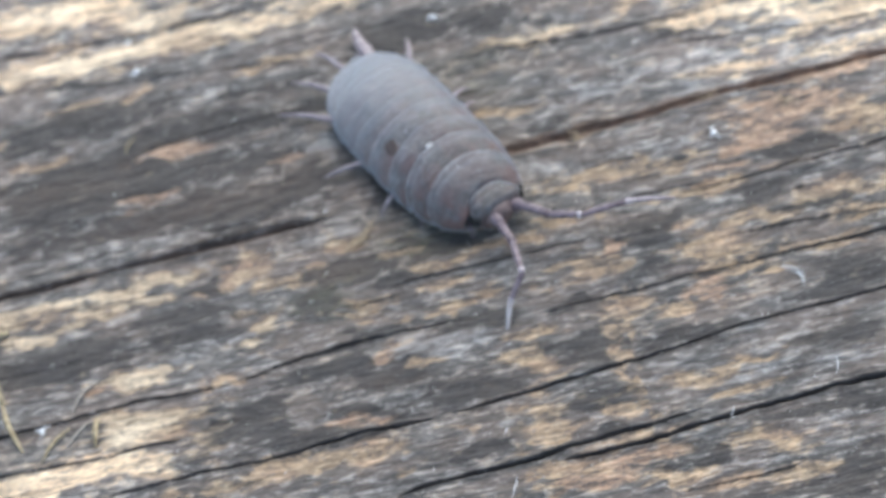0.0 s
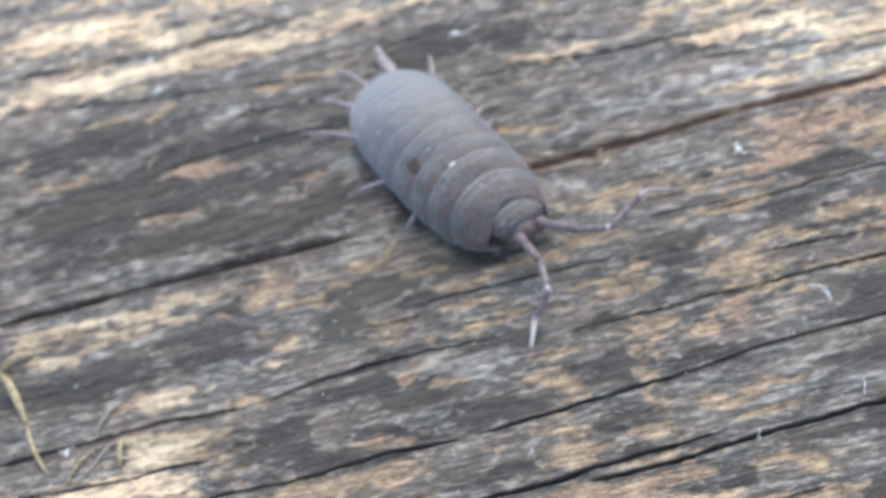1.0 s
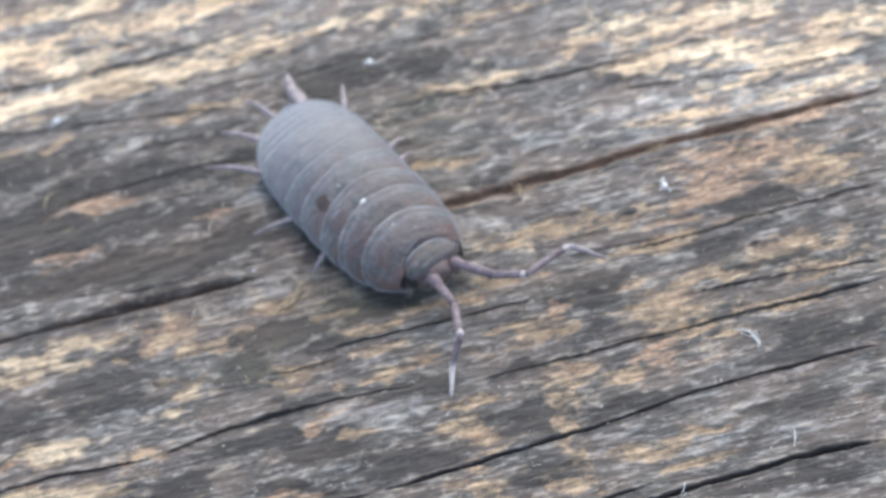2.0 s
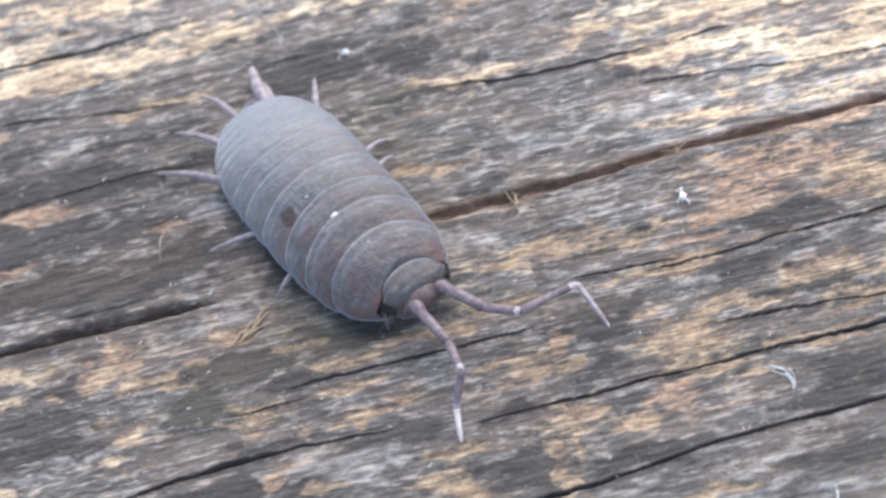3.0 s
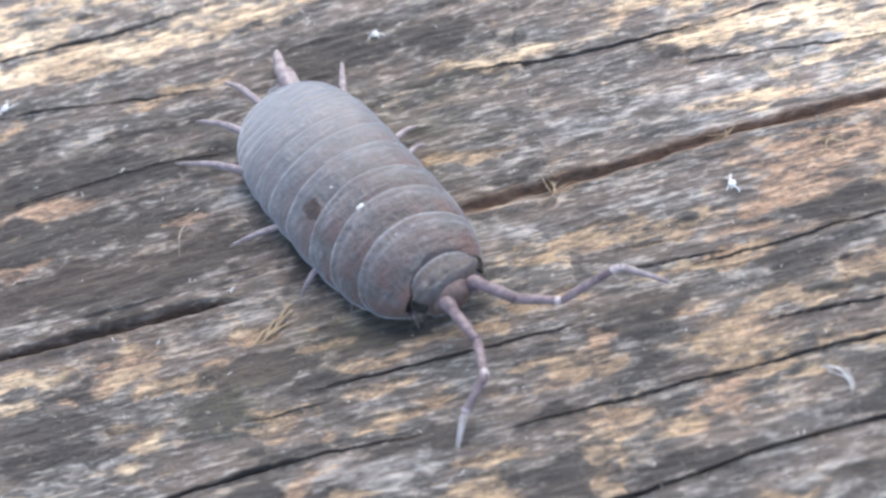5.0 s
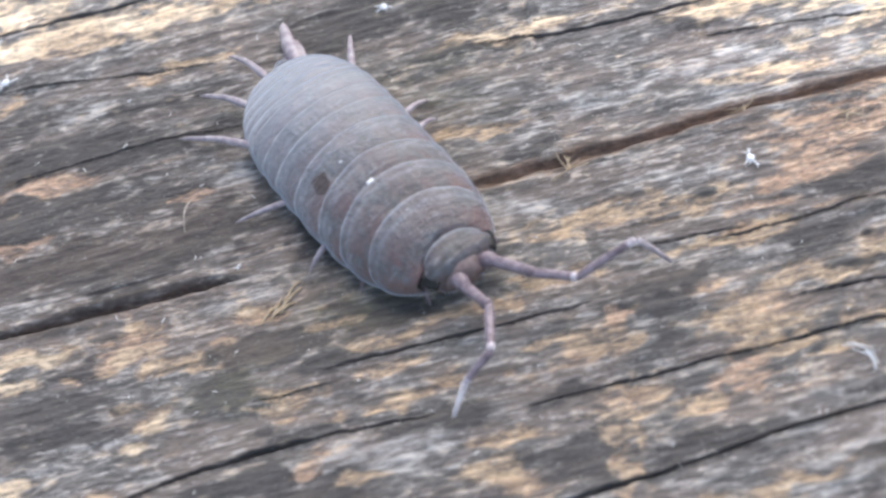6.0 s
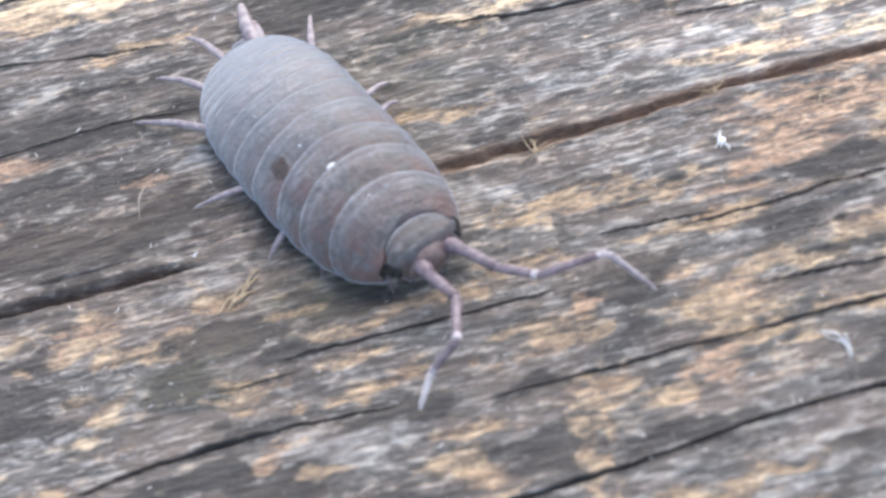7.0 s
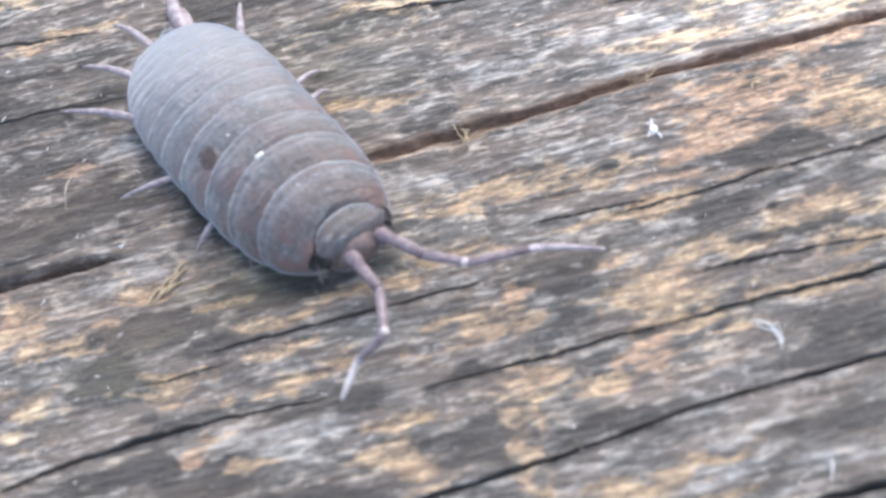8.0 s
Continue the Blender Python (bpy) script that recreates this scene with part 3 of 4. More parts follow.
def head(parent):
    bm = bmesh.new()
    rim_sheen = bm.verts.layers.float.new("rim_sheen")
    flank = bm.verts.layers.float.new("flank")
    nu, nx = 40, 24
    grid = []
    for i in range(nx + 1):
        s = i / nx
        # the flat top ends in a low ridge; in front of it the face drops steeply
        top_part, drop = min(1.0, s / 0.66), max(0.0, (s - 0.66) / 0.34)
        row = []
        for j in range(nu + 1):
            u = -1 + 2 * j / nu
            a = u * math.pi / 2
            x = 5.28 + 1.12 * top_part + 0.55 * drop ** 0.7 + (0.75 * (1 - top_part) - 0.30 * top_part - 0.1 * drop) * abs(u) ** 2.0
            w = 1.50 + 0.10 * math.sin(top_part * math.pi * 0.8) - 0.30 * drop
            top = 2.36 - 0.42 * top_part ** 2 + 0.05 * math.exp(-((s - 0.62) / 0.05) ** 2) - 1.15 * drop
            z = 1.3 - 0.5 * drop + (top - 1.3 + 0.5 * drop) * max(0.0, math.cos(a)) ** 0.55
            off = min(0.99, abs(w * math.sin(a) - middle(x)) / max(half_width(min(x, 6.2)), 0.1))
            seat = 0.95 + (crest(min(x, 6.2)) - 0.95) * (1 - off * off) ** 0.525 + 0.04 - 0.2 * abs(u) ** 4
            z = seat + (z - seat) * float(smooth(top_part, 0.05, 0.8))
            v = bm.verts.new(Vector((x, 0.02 + w * math.sin(a), z + 0.03 * noise.noise(Vector((x * 3, u * 5, 1))))) * MM)
            v[rim_sheen] = max((1 - smooth(s, 0.02, 0.08)) * 0.8, 0.2 * math.exp(-((s - 0.64) / 0.04) ** 2))
            v[flank] = float(smooth(s, 0.62, 0.75)) * 0.7
            row.append(v)
        grid.append(row)
    for i in range(nx):
        for j in range(nu):
            bm.faces.new((grid[i][j], grid[i][j + 1], grid[i + 1][j + 1], grid[i + 1][j]))
    bmesh.ops.recalc_face_normals(bm, faces=bm.faces)
    if sum(f.normal.z for f in bm.faces) < 0:
        bmesh.ops.reverse_faces(bm, faces=bm.faces)
    ob = part("head", bm, HEAD_SHELL, parent, "rounded grey-brown head plate")
    th = ob.modifiers.new("thickness", "SOLIDIFY")
    th.thickness, th.offset = 0.10 * MM, -1
    part("face", lump(bmesh.new(), (5.95, 0.02, 1.05), (1.08, 1.48, 0.85), 0.2, 24, 2), FACE, ob, "reddish-brown face and mouthparts")
    for side in (-1, 1):
        bm = bmesh.new()
        for k in range(3):
            for i in range(5):
                lump(bm, (5.95 + 0.12 * i, 0.02 + side * (1.70 - 0.06 * i - 0.06 * k), 1.28 + 0.15 * k - 0.03 * i), (0.12, 0.12, 0.12), 0, 8)
        part("eye", bm, EYE, ob, "small black compound eye")
    return ob


def leg(parent, root, knee, foot, thick=0.2, name="leg"):
    root, knee, foot = Vector(root), Vector(knee), Vector(foot)
    pts, radii = [], []
    stations = [(0, 0.8), (0.06, 1.1), (0.30, 1.0), (0.36, 0.78), (0.40, 0.95), (0.62, 0.82), (0.66, 0.62), (0.70, 0.72), (0.92, 0.42), (1.0, 0.12)]
    for s, r in stations:
        p = (root * (1 - s) ** 2 + knee * 2 * s * (1 - s) + foot * s * s)
        pts.append(p)
        radii.append(thick * r)
    slots = [0] * 9
    return part(name, tube(bmesh.new(), pts, radii, 10, slots), LIMB if thick < 0.14 else LEG, parent)


def article(parent, name, length, r0, r1, tip=None, label="", plain=False):
    """One stretch of an antenna along its own x, with a pale joint at its far end."""
    bm = bmesh.new()
    if tip:
        xs = [0, 0.05, 0.42, 0.46, 0.50, 0.8, 0.95, 1.0]
        rs = [r0 * 0.8, r0, r0 * 0.9, r0 * 0.72, r0 * 0.85, r1 * 1.4, r1, r1 * 0.3]
        slots = [1, 0, 0, 0, 0, 0, 1]
    else:
        xs = [-0.02, 0.04, 0.2, 0.55, 0.86, 0.90, 0.96, 1.0]
        rs = [r0 * 0.75, r0 * 0.95, r0, (r0 + r1) / 2, r1 * 1.05, r1 * 1.14, r1 * 1.05, r1 * 0.7]
        slots = [0, 0, 0, 0, 0, 0, 0] if plain else [0, 0, 0, 0, 1, 1, 1]
    tube(bm, [(x * length, 0, 0.02 * length * math.sin(x * 3)) for x in xs], rs, 12, slots)
    return part(name, bm, (tip or LIMB, JOINT), parent, label)


def antenna(parent, base, lengths, side, tip):
    stub = part("antenna", tube(bmesh.new(), [(6.45, side * 0.55 + 0.02, 1.2), (6.85, base[1] * 0.94, 1.32), base, (base[0] + 0.12, base[1], base[2])],
                                [0.34, 0.36, 0.29, 0.2], 12), LIMB, parent, "purplish-brown jointed antenna")
    return [article(stub, "peduncle_article", lengths[0], 0.25, 0.22, plain=True), article(stub, "peduncle_article", lengths[1], 0.205, 0.175),
            article(stub, "peduncle_article", lengths[2], 0.175, 0.15), article(stub, "flagellum", lengths[3], 0.145, 0.07, tip, "pale two-jointed tip of the antenna")]


def woodlouse():
    louse = tagged(new("woodlouse"), "grey-brown woodlouse standing on the weathered board", "woodlouse")
    louse.matrix_world = pose(-7.845 * MM, 1.32 * MM, 0.0, 0, 0, -63.7)
    # back plates: front, rear, forward swing of either edge towards the sides
    plates = [(5.75, 3.25, 0.35, 1.75), (3.65, 1.65, 1.75, 1.65), (2.05, 0.30, 1.65, 1.45), (0.70, -1.20, 1.45, 0.75),
              (-0.80, -2.40, 0.75, 0.25), (-2.00, -3.50, 0.25, 0.20), (-3.10, -4.55, 0.20, -0.05)]
    # plates lighten towards the tail: sky sheen put into their colour
    for k, (f, r, sf, sr) in enumerate(plates):
        tergite("back_plate", f, r, sf, sr, louse, scar=(k == 3), nx=28 if k == 0 else 22, collar=(k == 0), sky_sheen=0.105 * max(0, k - 1.6))
    for k in range(5):
        tergite("tail_plate", -4.25 - 0.55 * k, -5.15 - 0.55 * k, -0.1, -0.15 + 0.05 * k, louse, lift=0.06, nu=44, nx=6, sky_sheen=0.46 + 0.05 * k)
    bm = bmesh.new()
    tube(bm, [(-6.9, 0.0, 1.2), (-7.5, 0.05, 1.15), (-8.0, 0.1, 1.0), (-8.35, 0.15, 0.9)], [0.8, 0.62, 0.36, 0.1], 16)
    part("telson", bm, SHELL, louse, "small pointed end plate of the tail")
    bm = bmesh.new()
    lump(bm, (-0.6, -0.35, 1.15), (6.6, 2.75, 0.75), 0.05, 24)
    part("belly", bm, BELLY, louse, "dark reddish-brown underside")
    head(louse)
    for x, u, r in ((1.62, -0.09, 0.15), (1.80, -0.14, 0.09), (3.30, -0.07, 0.06), (3.62, -0.03, 0.045), (2.0, 0.24, 0.06), (-0.1, -0.16, 0.05)):
        x0, y, z = shell_point(x, u, 0.12) / MM
        part("dust_fleck", lump(bmesh.new(), (x0, y, z), (r * 0.8, r * 1.5, r * 0.6), 0.4, 10, 4), LINT, louse, "white fleck of dust stuck on the shell")
    right = [((4.6, -1.2, 1.0), (6.0, -1.7, 1.2), (6.3, -1.85, 0.12)), ((2.8, -1.7, 1.0), (3.6, -3.3, 1.3), (3.8, -3.6, 0.1)),
             ((1.1, -2.2, 1.0), (1.45, -4.0, 1.1), (1.58, -4.8, 0.1)), ((-0.9, -2.2, 0.9), (-1.9, -4.5, 1.1), (-2.78, -5.8, 0.12)),
             ((-3.0, -2.2, 0.9), (-5.8, -3.6, 1.6), (-8.45, -5.4, 0.2)), ((-4.8, -1.6, 0.9), (-7.4, -2.2, 1.7), (-9.95, -3.4, 0.2)),
             ((-6.0, -0.8, 0.9), (-8.8, -0.6, 1.6), (-11.0, -1.2, 0.25))]
    left = [((4.6, 1.2, 1.0), (5.4, 2.0, 1.2), (5.7, 2.0, 0.1)), ((2.8, 1.6, 1.0), (3.2, 2.6, 1.2), (3.3, 2.7, 0.1)),
            ((1.1, 1.6, 1.0), (0.9, 2.6, 1.2), (0.8, 2.8, 0.1)), ((-0.5, 1.6, 0.9), (-0.9, 3.2, 1.4), (-1.33, 3.85, 0.15)),
            ((-1.6, 1.6, 0.9), (-2.0, 3.4, 1.4), (-2.46, 4.15, 0.15)), ((-3.8, 1.4, 0.9), (-6.4, 2.9, 1.6), (-8.1, 3.72, 0.15))]
    for root, knee, foot in right + left:
        leg(louse, root, knee, foot, 0.13 if foot[0] > 2 else 0.15 if foot[0] > -3 else 0.2)
    # the stout last leg trails behind the tail beside the tail's two short points
    leg(louse, (-5.6, 0.5, 0.9), (-8.6, 0.75, 1.6), (-10.8, 1.75, 0.3), 0.42)
    for foot_y, reach, thick in ((1.55, -9.3, 0.26), (0.55, -8.75, 0.2)):
        leg(louse, (-7.3, foot_y * 0.6, 1.1), (-8.2, foot_y * 0.8, 1.1), (reach, foot_y, 0.55), thick, "uropod")
    return louse, antenna(louse, (7.14, 0.98, 1.5), (2.05, 1.82, 2.70, 2.42), 1, LEG), antenna(louse, (7.23, -0.55, 1.3), (2.14, 2.14, 1.66, 1.51), -1, PALE_TIP)


LOUSE, left_antenna, right_antenna = woodlouse()


# ---- litter on the board ----
def top_at(x, y):
    return float(wood_surface(np.array([[x]], float), np.array([[y]], float))[0][0, 0])


def strand(name, ends, radius, material, label, category, bow=0.3, lift=0.0, group="", n=12):
    """A thin thing lying on the wood between two places, bowed sideways."""
    (x0, y0), (x1, y1) = ends
    pts, radii = [], []
    sx, sy = -(y1 - y0), x1 - x0
    size = math.hypot(sx, sy)
    for i in range(n + 1):
        s = i / n
        b = bow * 4 * s * (1 - s)
        x, y = x0 + (x1 - x0) * s + sx / size * b, y0 + (y1 - y0) * s + sy / size * b
        r = radius * (0.35 + 0.65 * math.sin(math.pi * min(max(s, 0.06), 0.94)))
        pts.append((x, y, max(top_at(x, y), -0.15) + r * 0.8 + lift * math.sin(math.pi * s)))
        radii.append(r)
    bm = tube(bmesh.new(), pts, radii, 8)
    c = Vector(pts[n // 2]) * MM
    for v in bm.verts:
        v.co -= c
    ob = part(name, bm, material, None)
    ob.location = c
    return tagged(ob, label, category, group)


def fluff(name, x, y, reach, count, material, label, seed, radius=0.04, core=0.0):
    """A small tangle of lint: a few curled threads round one place."""
    rng = random.Random(seed)
    z = max(top_at(x, y), -0.1)
    bm = bmesh.new()
    if core:
        lump(bm, (0, 0, core * 0.6), (core, core * 1.3, core * 0.6), 0.5, 12, seed)
    for _ in range(count):
        a = rng.uniform(0, math.tau)
        bend = rng.uniform(-1.2, 1.2)
        p, pts = Vector((rng.uniform(-0.1, 0.1) * reach, rng.uniform(-0.1, 0.1) * reach, 0.06)), []
        long = reach * rng.uniform(0.5, 1.0)
        for k in range(7):
            pts.append(p.copy())
            b = a + bend * k / 6
            p = p + Vector((math.cos(b), math.sin(b), rng.uniform(-0.1, 0.3))) * long / 6
            p.z = max(p.z, 0.04)
        tube(bm, pts, [radius * (1 - 0.09 * k) for k in range(7)], 6)
    ob = part(name, bm, material, None)
    ob.location = Vector((x, y, z)) * MM
    return tagged(ob, label, "lint", "lint on the board")


def feather():
    """A curved wisp of white lint: many fine threads that fray at both ends."""
    rng = random.Random(31)
    z = top_at(9.1, -11.7) + 0.05
    bm = bmesh.new()
    for k in range(15):
        s0, s1 = rng.uniform(0.0, 0.5), rng.uniform(0.55, 1.0)
        side, fray = rng.uniform(-0.07, 0.07), rng.uniform(-0.6, 0.15) * (k % 2 == 0)
        pts = []
        for i in range(8):
            s = s0 + (s1 - s0) * i / 7
            bow = 0.30 * 4 * s * (1 - s)
            pts.append((-0.28 + 0.55 * s + bow + side + fray * (1 - i / 7) ** 2, 0.75 - 1.5 * s + bow * 0.3 + side, 0.04 + 0.05 * math.sin(i + k)))
        tube(bm, pts, [0.017 * (1.1 - 0.08 * i) for i in range(8)], 5)
    ob = part("lint_thread", bm, LINT, None)
    ob.location = Vector((9.03, -11.69, z)) * MM
    return tagged(ob, "curved white wisp of lint lying on the board", "lint", "lint on the board")


def litter():
    fluff("lint_speck", 7.35, -1.65, 0.6, 7, LINT, "white speck of lint lying on the worn wood", 3, 0.04, 0.16)
    fluff("lint_speck", -24.54, 12.56, 0.7, 5, LINT, "white speck of lint lying on the worn wood", 5, 0.05, 0.16)
    fluff("lint_speck", -24.9, 15.05, 0.5, 4, LINT, "white speck of lint lying on the worn wood", 7, 0.05, 0.12)
    fluff("lint_speck", -30.88, -11.09, 0.7, 6, LINT, "white fluff caught beside a split in the board", 9, 0.04, 0.12)
    fluff("lint_speck", -14.44, -1.06, 0.25, 3, LINT, "white speck of lint lying on the worn wood", 11, 0.025, 0.05)
    fluff("lint_tuft", 0.06, 0.05, 1.25, 13, TAN_LINT, "tan tuft of lint caught in a split of the board", 13, 0.03, 0.06)
    fluff("lint_tuft", 11.75, -0.47, 0.9, 5, TAN_LINT, "tan tuft of lint on the worn wood", 15, 0.04)
    fluff("lint_tuft", -6.36, 11.49, 0.6, 4, LINT, "white speck of lint lying on the worn wood", 17, 0.05, 0.15)
    feather()
    fluff("lint_tuft", 7.79, 1.07, 1.0, 7, TAN_LINT, "pale tuft of lint caught across a split of the board", 19, 0.03)
    strand("straw", ((-34.5, -5.13), (-32.95, -9.03)), 0.26, STRAW, "dry tan stalk of straw lying across the board", "straw", 0.2, 0.5)
    strand("straw", ((-34.49, -5.33), (-32.61, -4.46)), 0.22, STRAW, "torn dry sheath of a straw lying on the board", "straw", 0.1, 0.3)
    strand("straw", ((-33.01, -8.83), (-31.94, -12.14)), 0.15, STRAW, "dry tan stalk of straw lying across the board", "straw", -0.1, 0.4)
    strand("straw", ((-30.91, -13.02), (-29.37, -11.34)), 0.10, STRAW, "thin dry grass fibre lying on the board", "straw", 0.12, 0.15)
    strand("straw", ((-29.72, -12.57), (-28.18, -11.14)), 0.08, THREAD, "thin dry grass fibre lying on the board", "straw", 0.05, 0.15)
    strand("straw", ((-27.88, -11.08), (-28.07, -12.72)), 0.15, STRAW, "short dry grass fibre lying on the board", "straw", 0.0, 0.1)
    strand("straw", ((-29.3, -10.43), (-27.75, -8.74)), 0.09, THREAD, "thin dry grass fibre lying on the board", "straw", 0.15, 0.2)
    strand("hair", ((-16.57, 1.42), (-16.05, 3.23)), 0.035, THREAD, "fine pale hair lying on the board", "hair", 0.1, 0.3)
    strand("hair", ((-25.46, 6.29), (-24.86, 7.38)), 0.05, STRAW, "fine pale hair lying on the board", "hair", 0.1, 0.2)
    for ends in (((9.6, -16.9), (9.35, -17.9)), ((-7.08, -19.6), (-7.5, -20.7)), ((4.05, -18.4), (3.7, -18.98)), ((-7.0, -16.8), (-7.25, -17.3))):
        strand("hair", ends, 0.03, LINT, "fine white hair lying on the board", "hair", 0.08, 0.15)
    rng = random.Random(5)
    for k in range(9):
        x, y = -13.8 + 0.16 * k + rng.uniform(-0.1, 0.1), -4.2 + 0.11 * k + rng.uniform(-0.2, 0.2)
        sp = strand("splinter", ((x, y), (x + rng.uniform(0.5, 0.9), y + rng.uniform(0.4, 0.9))), 0.05, TAN_LINT,
                    "", "", 0.05, 0.1)
        sp.parent = BOARD


litter()


def dust():
    """Fine pale dust and short stray fibres lying all over the board."""
    rng = random.Random(21)
    bm = bmesh.new()
    for _ in range(420):
        x, y = rng.uniform(-36, 20), rng.uniform(-24, 24)
        z = top_at(x, y)
        if z < -0.3:
            continue
        long, a, r = rng.uniform(0.08, 0.32) if rng.random() < 0.6 else 0.06, rng.uniform(0, math.tau), rng.uniform(0.012, 0.03)
        c, sn, up = math.cos(a) * long / 2, math.sin(a) * long / 2, rng.uniform(0, 0.15)
        tube(bm, [(x - c, y - sn, z + r), (x, y, z + r + up * long), (x + c, y + sn, z + r)], [r, r * 1.2, r * 0.6], 5)
    ob = part("dust", bm, DUST, None)
    return tagged(ob, "fine white dust and fibres scattered over the board", "dust", kind="stuff")


dust()


# ---- what moves: the joints of both antennae, in the woodlouse's own space ----
def turns(rows):
    return [(t, pose(x * MM, y * MM, z * MM, 0, ry, rz)) for t, x, y, z, ry, rz in rows]


def motions():
    walk(left_antenna[0], turns([
        (0, 7.14, 0.98, 1.50, -16.7, 16.0), (0.5, 7.14, 0.98, 1.50, -22.8, 17.5), (1, 7.14, 0.98, 1.50, -15.4, 25.0), (1.5, 7.14, 0.98, 1.50, -18.6, 17.2),
        (2, 7.14, 0.98, 1.50, -10.6, 21.3), (2.3, 7.14, 0.98, 1.50, -8.3, 19.5), (2.6, 7.14, 0.98, 1.50, -6.1, 17.0), (2.9, 7.14, 0.98, 1.50, -4.5, 16.1),
        (3.2, 7.14, 0.98, 1.50, -3.6, 17.2), (3.5, 7.14, 0.98, 1.50, -3.2, 17.7), (4, 7.14, 0.98, 1.50, -15.7, 10.2), (4.2, 7.14, 0.98, 1.50, -14.5, 1.9),
        (4.5, 7.14, 0.98, 1.50, -14.5, 5.2), (4.8, 7.14, 0.98, 1.50, -15.1, 11.7), (5.1, 7.14, 0.98, 1.50, -15.6, 18.4), (5.5, 7.14, 0.98, 1.50, -15.8, 22.5),
        (6, 7.14, 0.98, 1.50, -13.7, 21.6), (6.5, 7.14, 0.98, 1.50, -12.4, 19.8), (7, 7.14, 0.98, 1.50, -10.3, 12.8), (7.5, 7.14, 0.98, 1.50, -7.1, 8.5),
        (8, 7.14, 0.98, 1.50, -15.5, 12.3),
    ]))
    walk(left_antenna[1], turns([
        (0, 9.02, 1.52, 2.09, -12.1, 38.8), (0.5, 8.94, 1.55, 2.29, 0.1, 56.2), (1, 8.93, 1.82, 2.04, -10.1, 45.8), (1.5, 8.99, 1.56, 2.15, 0.4, 45.0),
        (2, 9.01, 1.71, 1.88, -18.5, 36.1), (2.3, 9.05, 1.66, 1.79, -18.3, 34.1), (2.6, 9.08, 1.58, 1.72, -17.2, 31.9), (2.9, 9.10, 1.55, 1.66, -16.7, 31.4),
        (3.2, 9.09, 1.59, 1.63, -16.3, 31.8), (3.5, 9.09, 1.61, 1.61, -15.4, 32.5), (4, 9.08, 1.33, 2.06, 5.8, 42.1), (4.2, 9.12, 1.05, 2.01, 9.2, 49.1),
        (4.5, 9.11, 1.16, 2.01, 7.6, 48.4), (4.8, 9.07, 1.38, 2.03, 4.0, 47.0), (5.1, 9.01, 1.60, 2.05, -0.6, 45.2), (5.5, 8.96, 1.74, 2.06, -5.3, 42.8),
        (6, 8.99, 1.71, 1.98, -7.3, 37.3), (6.5, 9.02, 1.66, 1.94, -12.5, 36.3), (7, 9.10, 1.43, 1.87, -11.0, 29.4), (7.5, 9.15, 1.28, 1.75, -9.4, 16.9),
        (8, 9.07, 1.40, 2.05, -6.5, 32.1),
    ]))
    walk(left_antenna[2], turns([
        (0, 10.41, 2.64, 2.47, -6.3, 64.1), (0.5, 9.95, 3.06, 2.29, -10.7, 88.0), (1, 10.18, 3.10, 2.36, -6.2, 100.4), (1.5, 10.28, 2.84, 2.14, 0.6, 93.4),
        (2, 10.41, 2.73, 2.45, 2.2, 90.1), (2.3, 10.48, 2.63, 2.37, 2.0, 87.5), (2.6, 10.56, 2.50, 2.25, 0.9, 83.3), (2.9, 10.59, 2.46, 2.18, 0.5, 80.3),
        (3.2, 10.57, 2.51, 2.14, 0.5, 78.7), (3.5, 10.57, 2.55, 2.10, -0.5, 74.9), (4, 10.42, 2.55, 1.87, -8.7, 58.7), (4.2, 10.29, 2.41, 1.72, -5.7, 65.5),
        (4.5, 10.31, 2.51, 1.77, -8.6, 68.1), (4.8, 10.31, 2.71, 1.91, -15.0, 70.7), (5.1, 10.29, 2.90, 2.07, -21.8, 72.4), (5.5, 10.29, 2.97, 2.23, -26.5, 73.2),
        (6, 10.42, 2.81, 2.22, -22.6, 72.5), (6.5, 10.45, 2.71, 2.33, -18.7, 75.3), (7, 10.66, 2.31, 2.21, -9.9, 63.2), (7.5, 10.86, 1.80, 2.05, -0.8, 47.4),
        (8, 10.60, 2.36, 2.25, -0.2, 62.7),
    ]))
    walk(left_antenna[3], turns([
        (0, 11.58, 5.05, 2.77, 21.0, 67.5), (0.5, 10.04, 5.72, 2.79, 37.6, 93.1), (1, 9.69, 5.74, 2.65, 38.2, 85.1), (1.5, 10.12, 5.54, 2.11, 23.0, 66.8),
        (2, 10.40, 5.43, 2.35, 40.1, 54.7), (2.3, 10.59, 5.33, 2.27, 35.2, 40.9), (2.6, 10.88, 5.18, 2.21, 24.2, 21.9), (2.9, 11.04, 5.12, 2.16, 11.4, 1.3),
        (3.2, 11.10, 5.15, 2.12, 0.4, -16.8), (3.5, 11.27, 5.15, 2.12, -4.3, -25.0), (4, 11.81, 4.83, 2.28, 17.9, 49.7), (4.2, 11.41, 4.85, 1.99, 14.3, 59.6),
        (4.5, 11.30, 4.99, 2.17, 18.7, 58.2), (4.8, 11.17, 5.17, 2.60, 29.3, 55.1), (5.1, 11.05, 5.28, 3.07, 41.4, 51.8), (5.5, 10.98, 5.28, 3.43, 53.1, 49.4),
        (6, 11.18, 5.19, 3.25, 59.0, 62.5), (6.5, 11.10, 5.19, 3.20, 66.8, 73.1), (7, 11.86, 4.68, 2.68, 41.3, 28.5), (7.5, 12.69, 3.79, 2.09, 19.3, 21.0),
        (8, 11.83, 4.76, 2.26, 11.4, 52.8),
    ]))
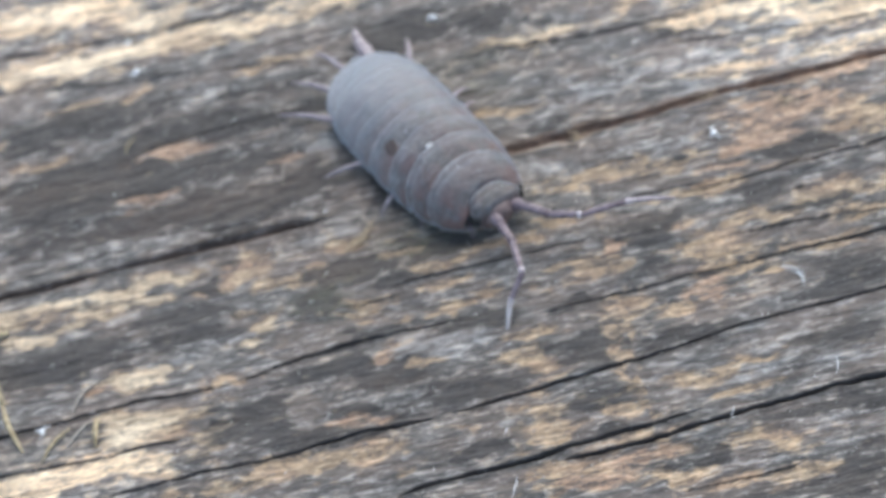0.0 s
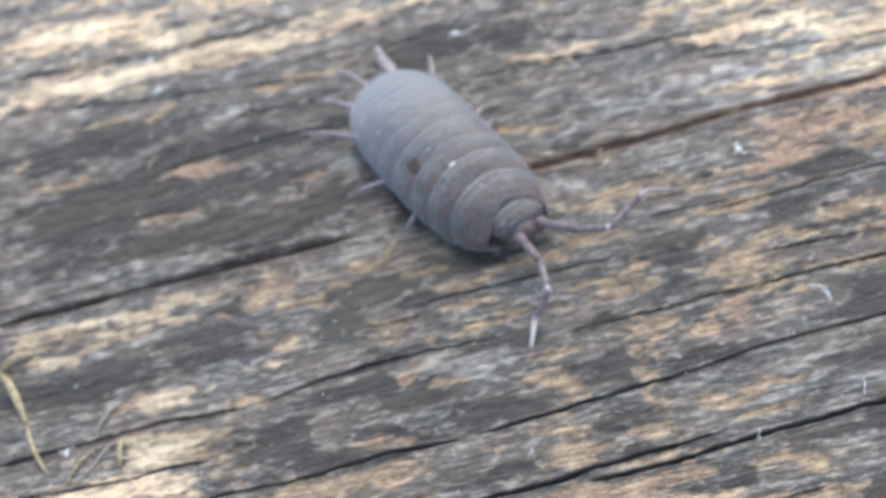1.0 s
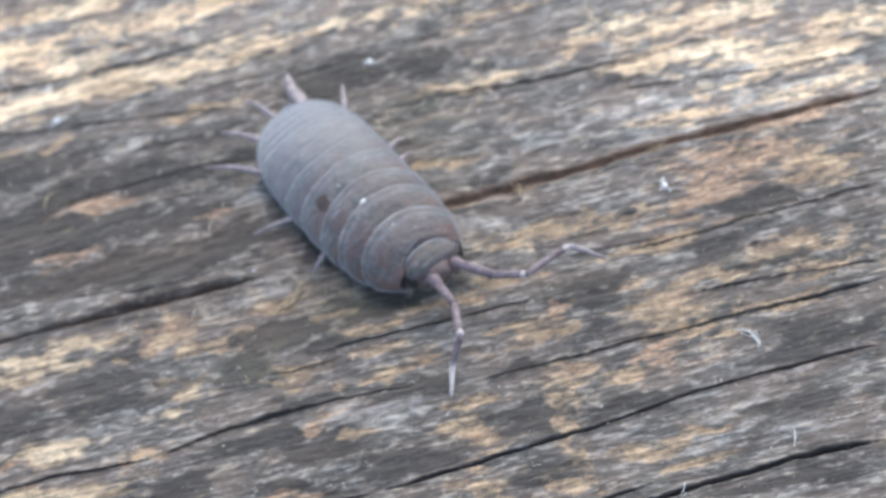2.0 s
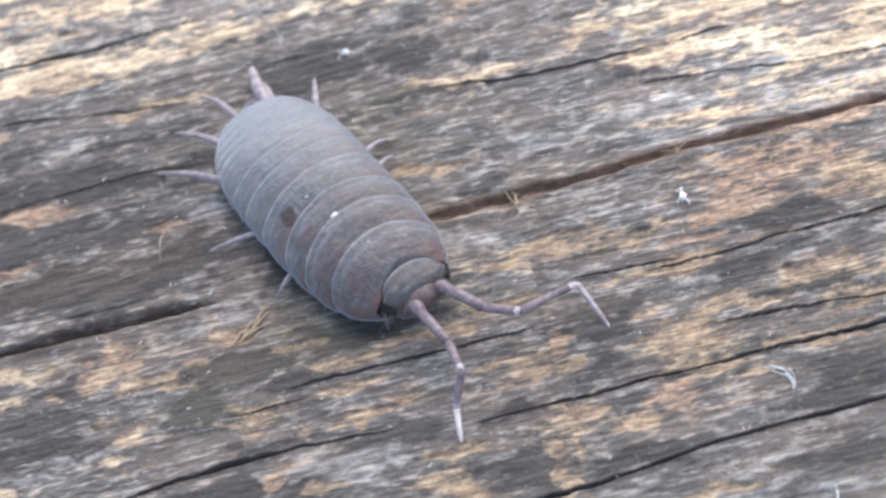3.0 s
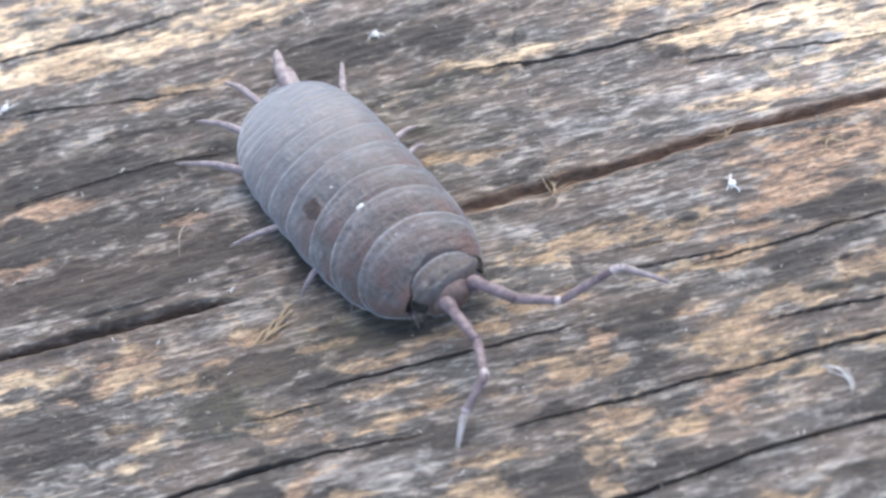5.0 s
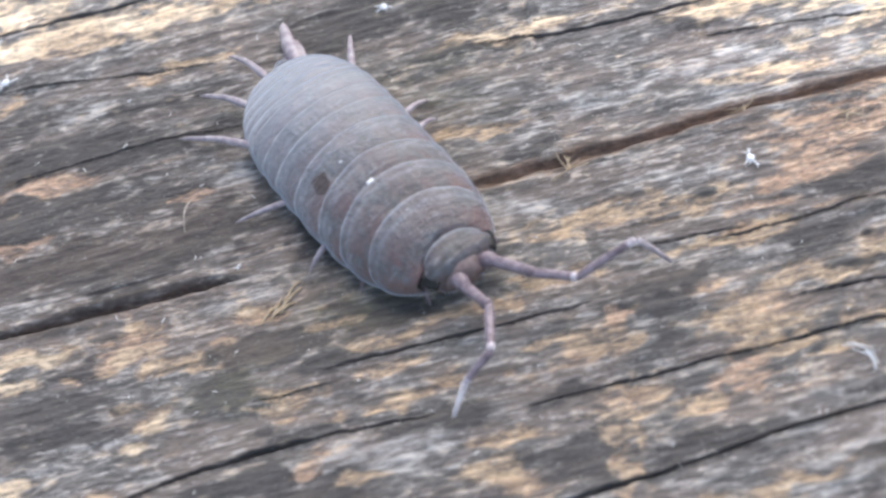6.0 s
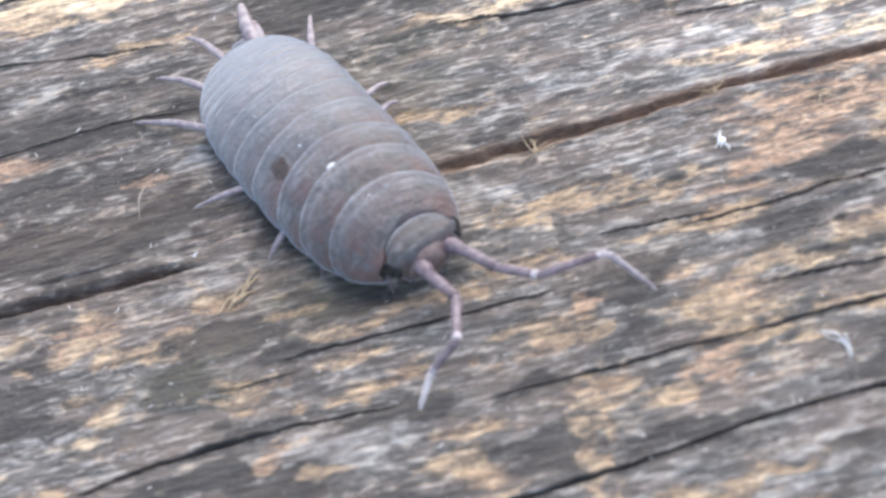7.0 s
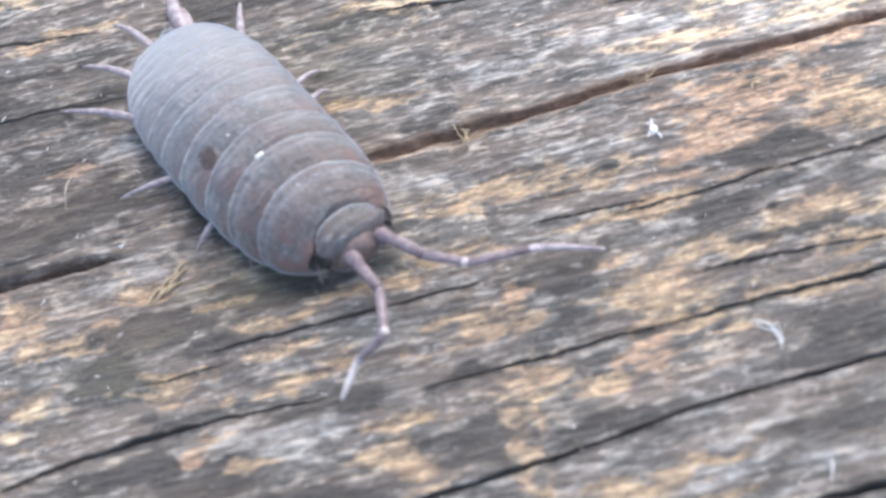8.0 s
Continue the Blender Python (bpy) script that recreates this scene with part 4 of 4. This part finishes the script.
    walk(right_antenna[0], turns([
        (0, 7.23, -0.55, 1.30, -22.0, -14.3), (0.5, 7.23, -0.55, 1.30, -18.6, -13.2), (1, 7.23, -0.55, 1.30, -19.1, -8.7), (1.5, 7.23, -0.55, 1.30, -20.9, -10.4),
        (2, 7.23, -0.55, 1.30, -20.3, -9.0), (2.3, 7.23, -0.55, 1.30, -17.3, -7.9), (2.6, 7.23, -0.55, 1.30, -11.7, -5.4), (2.9, 7.23, -0.55, 1.30, -6.0, -2.0),
        (3.2, 7.23, -0.55, 1.30, -1.3, 1.6), (3.5, 7.23, -0.55, 1.30, 0.8, 3.8), (4, 7.23, -0.55, 1.30, -5.0, -0.1), (4.2, 7.23, -0.55, 1.30, 4.4, -9.5),
        (4.5, 7.23, -0.55, 1.30, 1.9, -8.4), (4.8, 7.23, -0.55, 1.30, -3.6, -6.4), (5.1, 7.23, -0.55, 1.30, -11.0, -4.1), (5.5, 7.23, -0.55, 1.30, -18.8, -1.8),
        (6, 7.23, -0.55, 1.30, -25.2, -1.3), (6.5, 7.23, -0.55, 1.30, -20.2, -2.3), (7, 7.23, -0.55, 1.30, -19.6, 0.1), (7.5, 7.23, -0.55, 1.30, -15.5, -5.5),
        (8, 7.23, -0.55, 1.30, -22.9, -6.8),
    ]))
    walk(right_antenna[1], turns([
        (0, 9.15, -1.04, 2.10, -4.8, -23.1), (0.5, 9.21, -1.01, 1.98, -9.0, -25.2), (1, 9.23, -0.85, 2.00, -7.4, -26.4), (1.5, 9.20, -0.91, 2.06, -6.0, -28.9),
        (2, 9.21, -0.86, 2.04, -9.4, -27.6), (2.3, 9.25, -0.83, 1.94, -12.7, -25.0), (2.6, 9.32, -0.74, 1.73, -16.2, -21.3), (2.9, 9.36, -0.62, 1.52, -19.8, -18.4),
        (3.2, 9.37, -0.49, 1.35, -24.0, -17.2), (3.5, 9.37, -0.40, 1.27, -26.4, -16.8), (4, 9.36, -0.55, 1.49, -21.6, -18.7), (4.2, 9.33, -0.90, 1.13, -20.8, -18.9),
        (4.5, 9.35, -0.86, 1.23, -19.5, -20.7), (4.8, 9.35, -0.78, 1.44, -18.4, -22.9), (5.1, 9.33, -0.70, 1.71, -16.8, -25.7), (5.5, 9.26, -0.61, 1.99, -14.3, -29.2),
        (6, 9.17, -0.59, 2.21, -4.8, -33.7), (6.5, 9.24, -0.63, 2.04, -9.5, -30.2), (7, 9.25, -0.54, 2.02, -10.1, -34.8), (7.5, 9.28, -0.74, 1.87, -16.5, -32.2),
        (8, 9.19, -0.78, 2.13, -5.1, -30.4),
    ]))
    walk(right_antenna[2], turns([
        (0, 11.11, -1.87, 2.28, 40.4, -73.1), (0.5, 11.12, -1.91, 2.32, 45.4, -79.7), (1, 11.13, -1.79, 2.27, 41.9, -77.3), (1.5, 11.06, -1.93, 2.28, 48.3, -82.8),
        (2, 11.08, -1.84, 2.39, 54.9, -73.4), (2.3, 11.15, -1.71, 2.41, 53.0, -66.1), (2.6, 11.23, -1.49, 2.33, 49.1, -58.9), (2.9, 11.27, -1.26, 2.25, 47.8, -55.9),
        (3.2, 11.24, -1.06, 2.22, 50.2, -57.9), (3.5, 11.20, -0.96, 2.22, 51.7, -59.4), (4, 11.25, -1.19, 2.28, 57.8, -67.5), (4.2, 11.23, -1.55, 1.89, 2.4, -50.1),
        (4.5, 11.23, -1.57, 1.94, 7.1, -54.8), (4.8, 11.22, -1.58, 2.11, 17.3, -65.8), (5.1, 11.17, -1.58, 2.33, 28.6, -78.7), (5.5, 11.07, -1.62, 2.52, 36.5, -90.4),
        (6, 10.94, -1.77, 2.39, 37.1, -95.0), (6.5, 11.06, -1.69, 2.39, 43.4, -102.9), (7, 10.98, -1.75, 2.39, 41.8, -99.0), (7.5, 11.02, -1.84, 2.48, 44.3, -105.1),
        (8, 11.03, -1.86, 2.32, 40.9, -109.8),
    ]))
    walk(right_antenna[3], turns([
        (0, 11.48, -3.08, 1.21, 43.9, -51.8), (0.5, 11.33, -3.06, 1.13, 29.4, -48.6), (1, 11.40, -3.00, 1.17, 11.3, -45.6), (1.5, 11.20, -3.03, 1.05, 26.1, -49.3),
        (2, 11.36, -2.75, 1.03, 23.5, -42.2), (2.3, 11.55, -2.62, 1.08, 20.9, -38.3), (2.6, 11.79, -2.42, 1.08, 17.8, -34.3), (2.9, 11.89, -2.18, 1.02, 13.6, -30.5),
        (3.2, 11.80, -1.96, 0.95, 8.7, -27.7), (3.5, 11.72, -1.84, 0.92, 3.6, -26.7), (4, 11.58, -2.00, 0.87, -6.5, -28.0), (4.2, 12.29, -2.82, 1.83, 62.8, -39.8),
        (4.5, 12.18, -2.92, 1.74, 60.0, -49.9), (4.8, 11.87, -3.02, 1.62, 52.8, -57.9), (5.1, 11.46, -3.01, 1.53, 45.1, -64.3), (5.5, 11.06, -2.96, 1.53, 40.4, -69.1),
        (6, 10.83, -3.09, 1.39, 42.0, -70.4), (6.5, 10.79, -2.87, 1.25, 24.7, -61.3), (7, 10.78, -2.97, 1.28, 32.5, -63.7), (7.5, 10.71, -2.98, 1.32, 26.1, -66.1),
        (8, 10.60, -3.04, 1.23, 24.6, -66.0),
    ]))

motions()
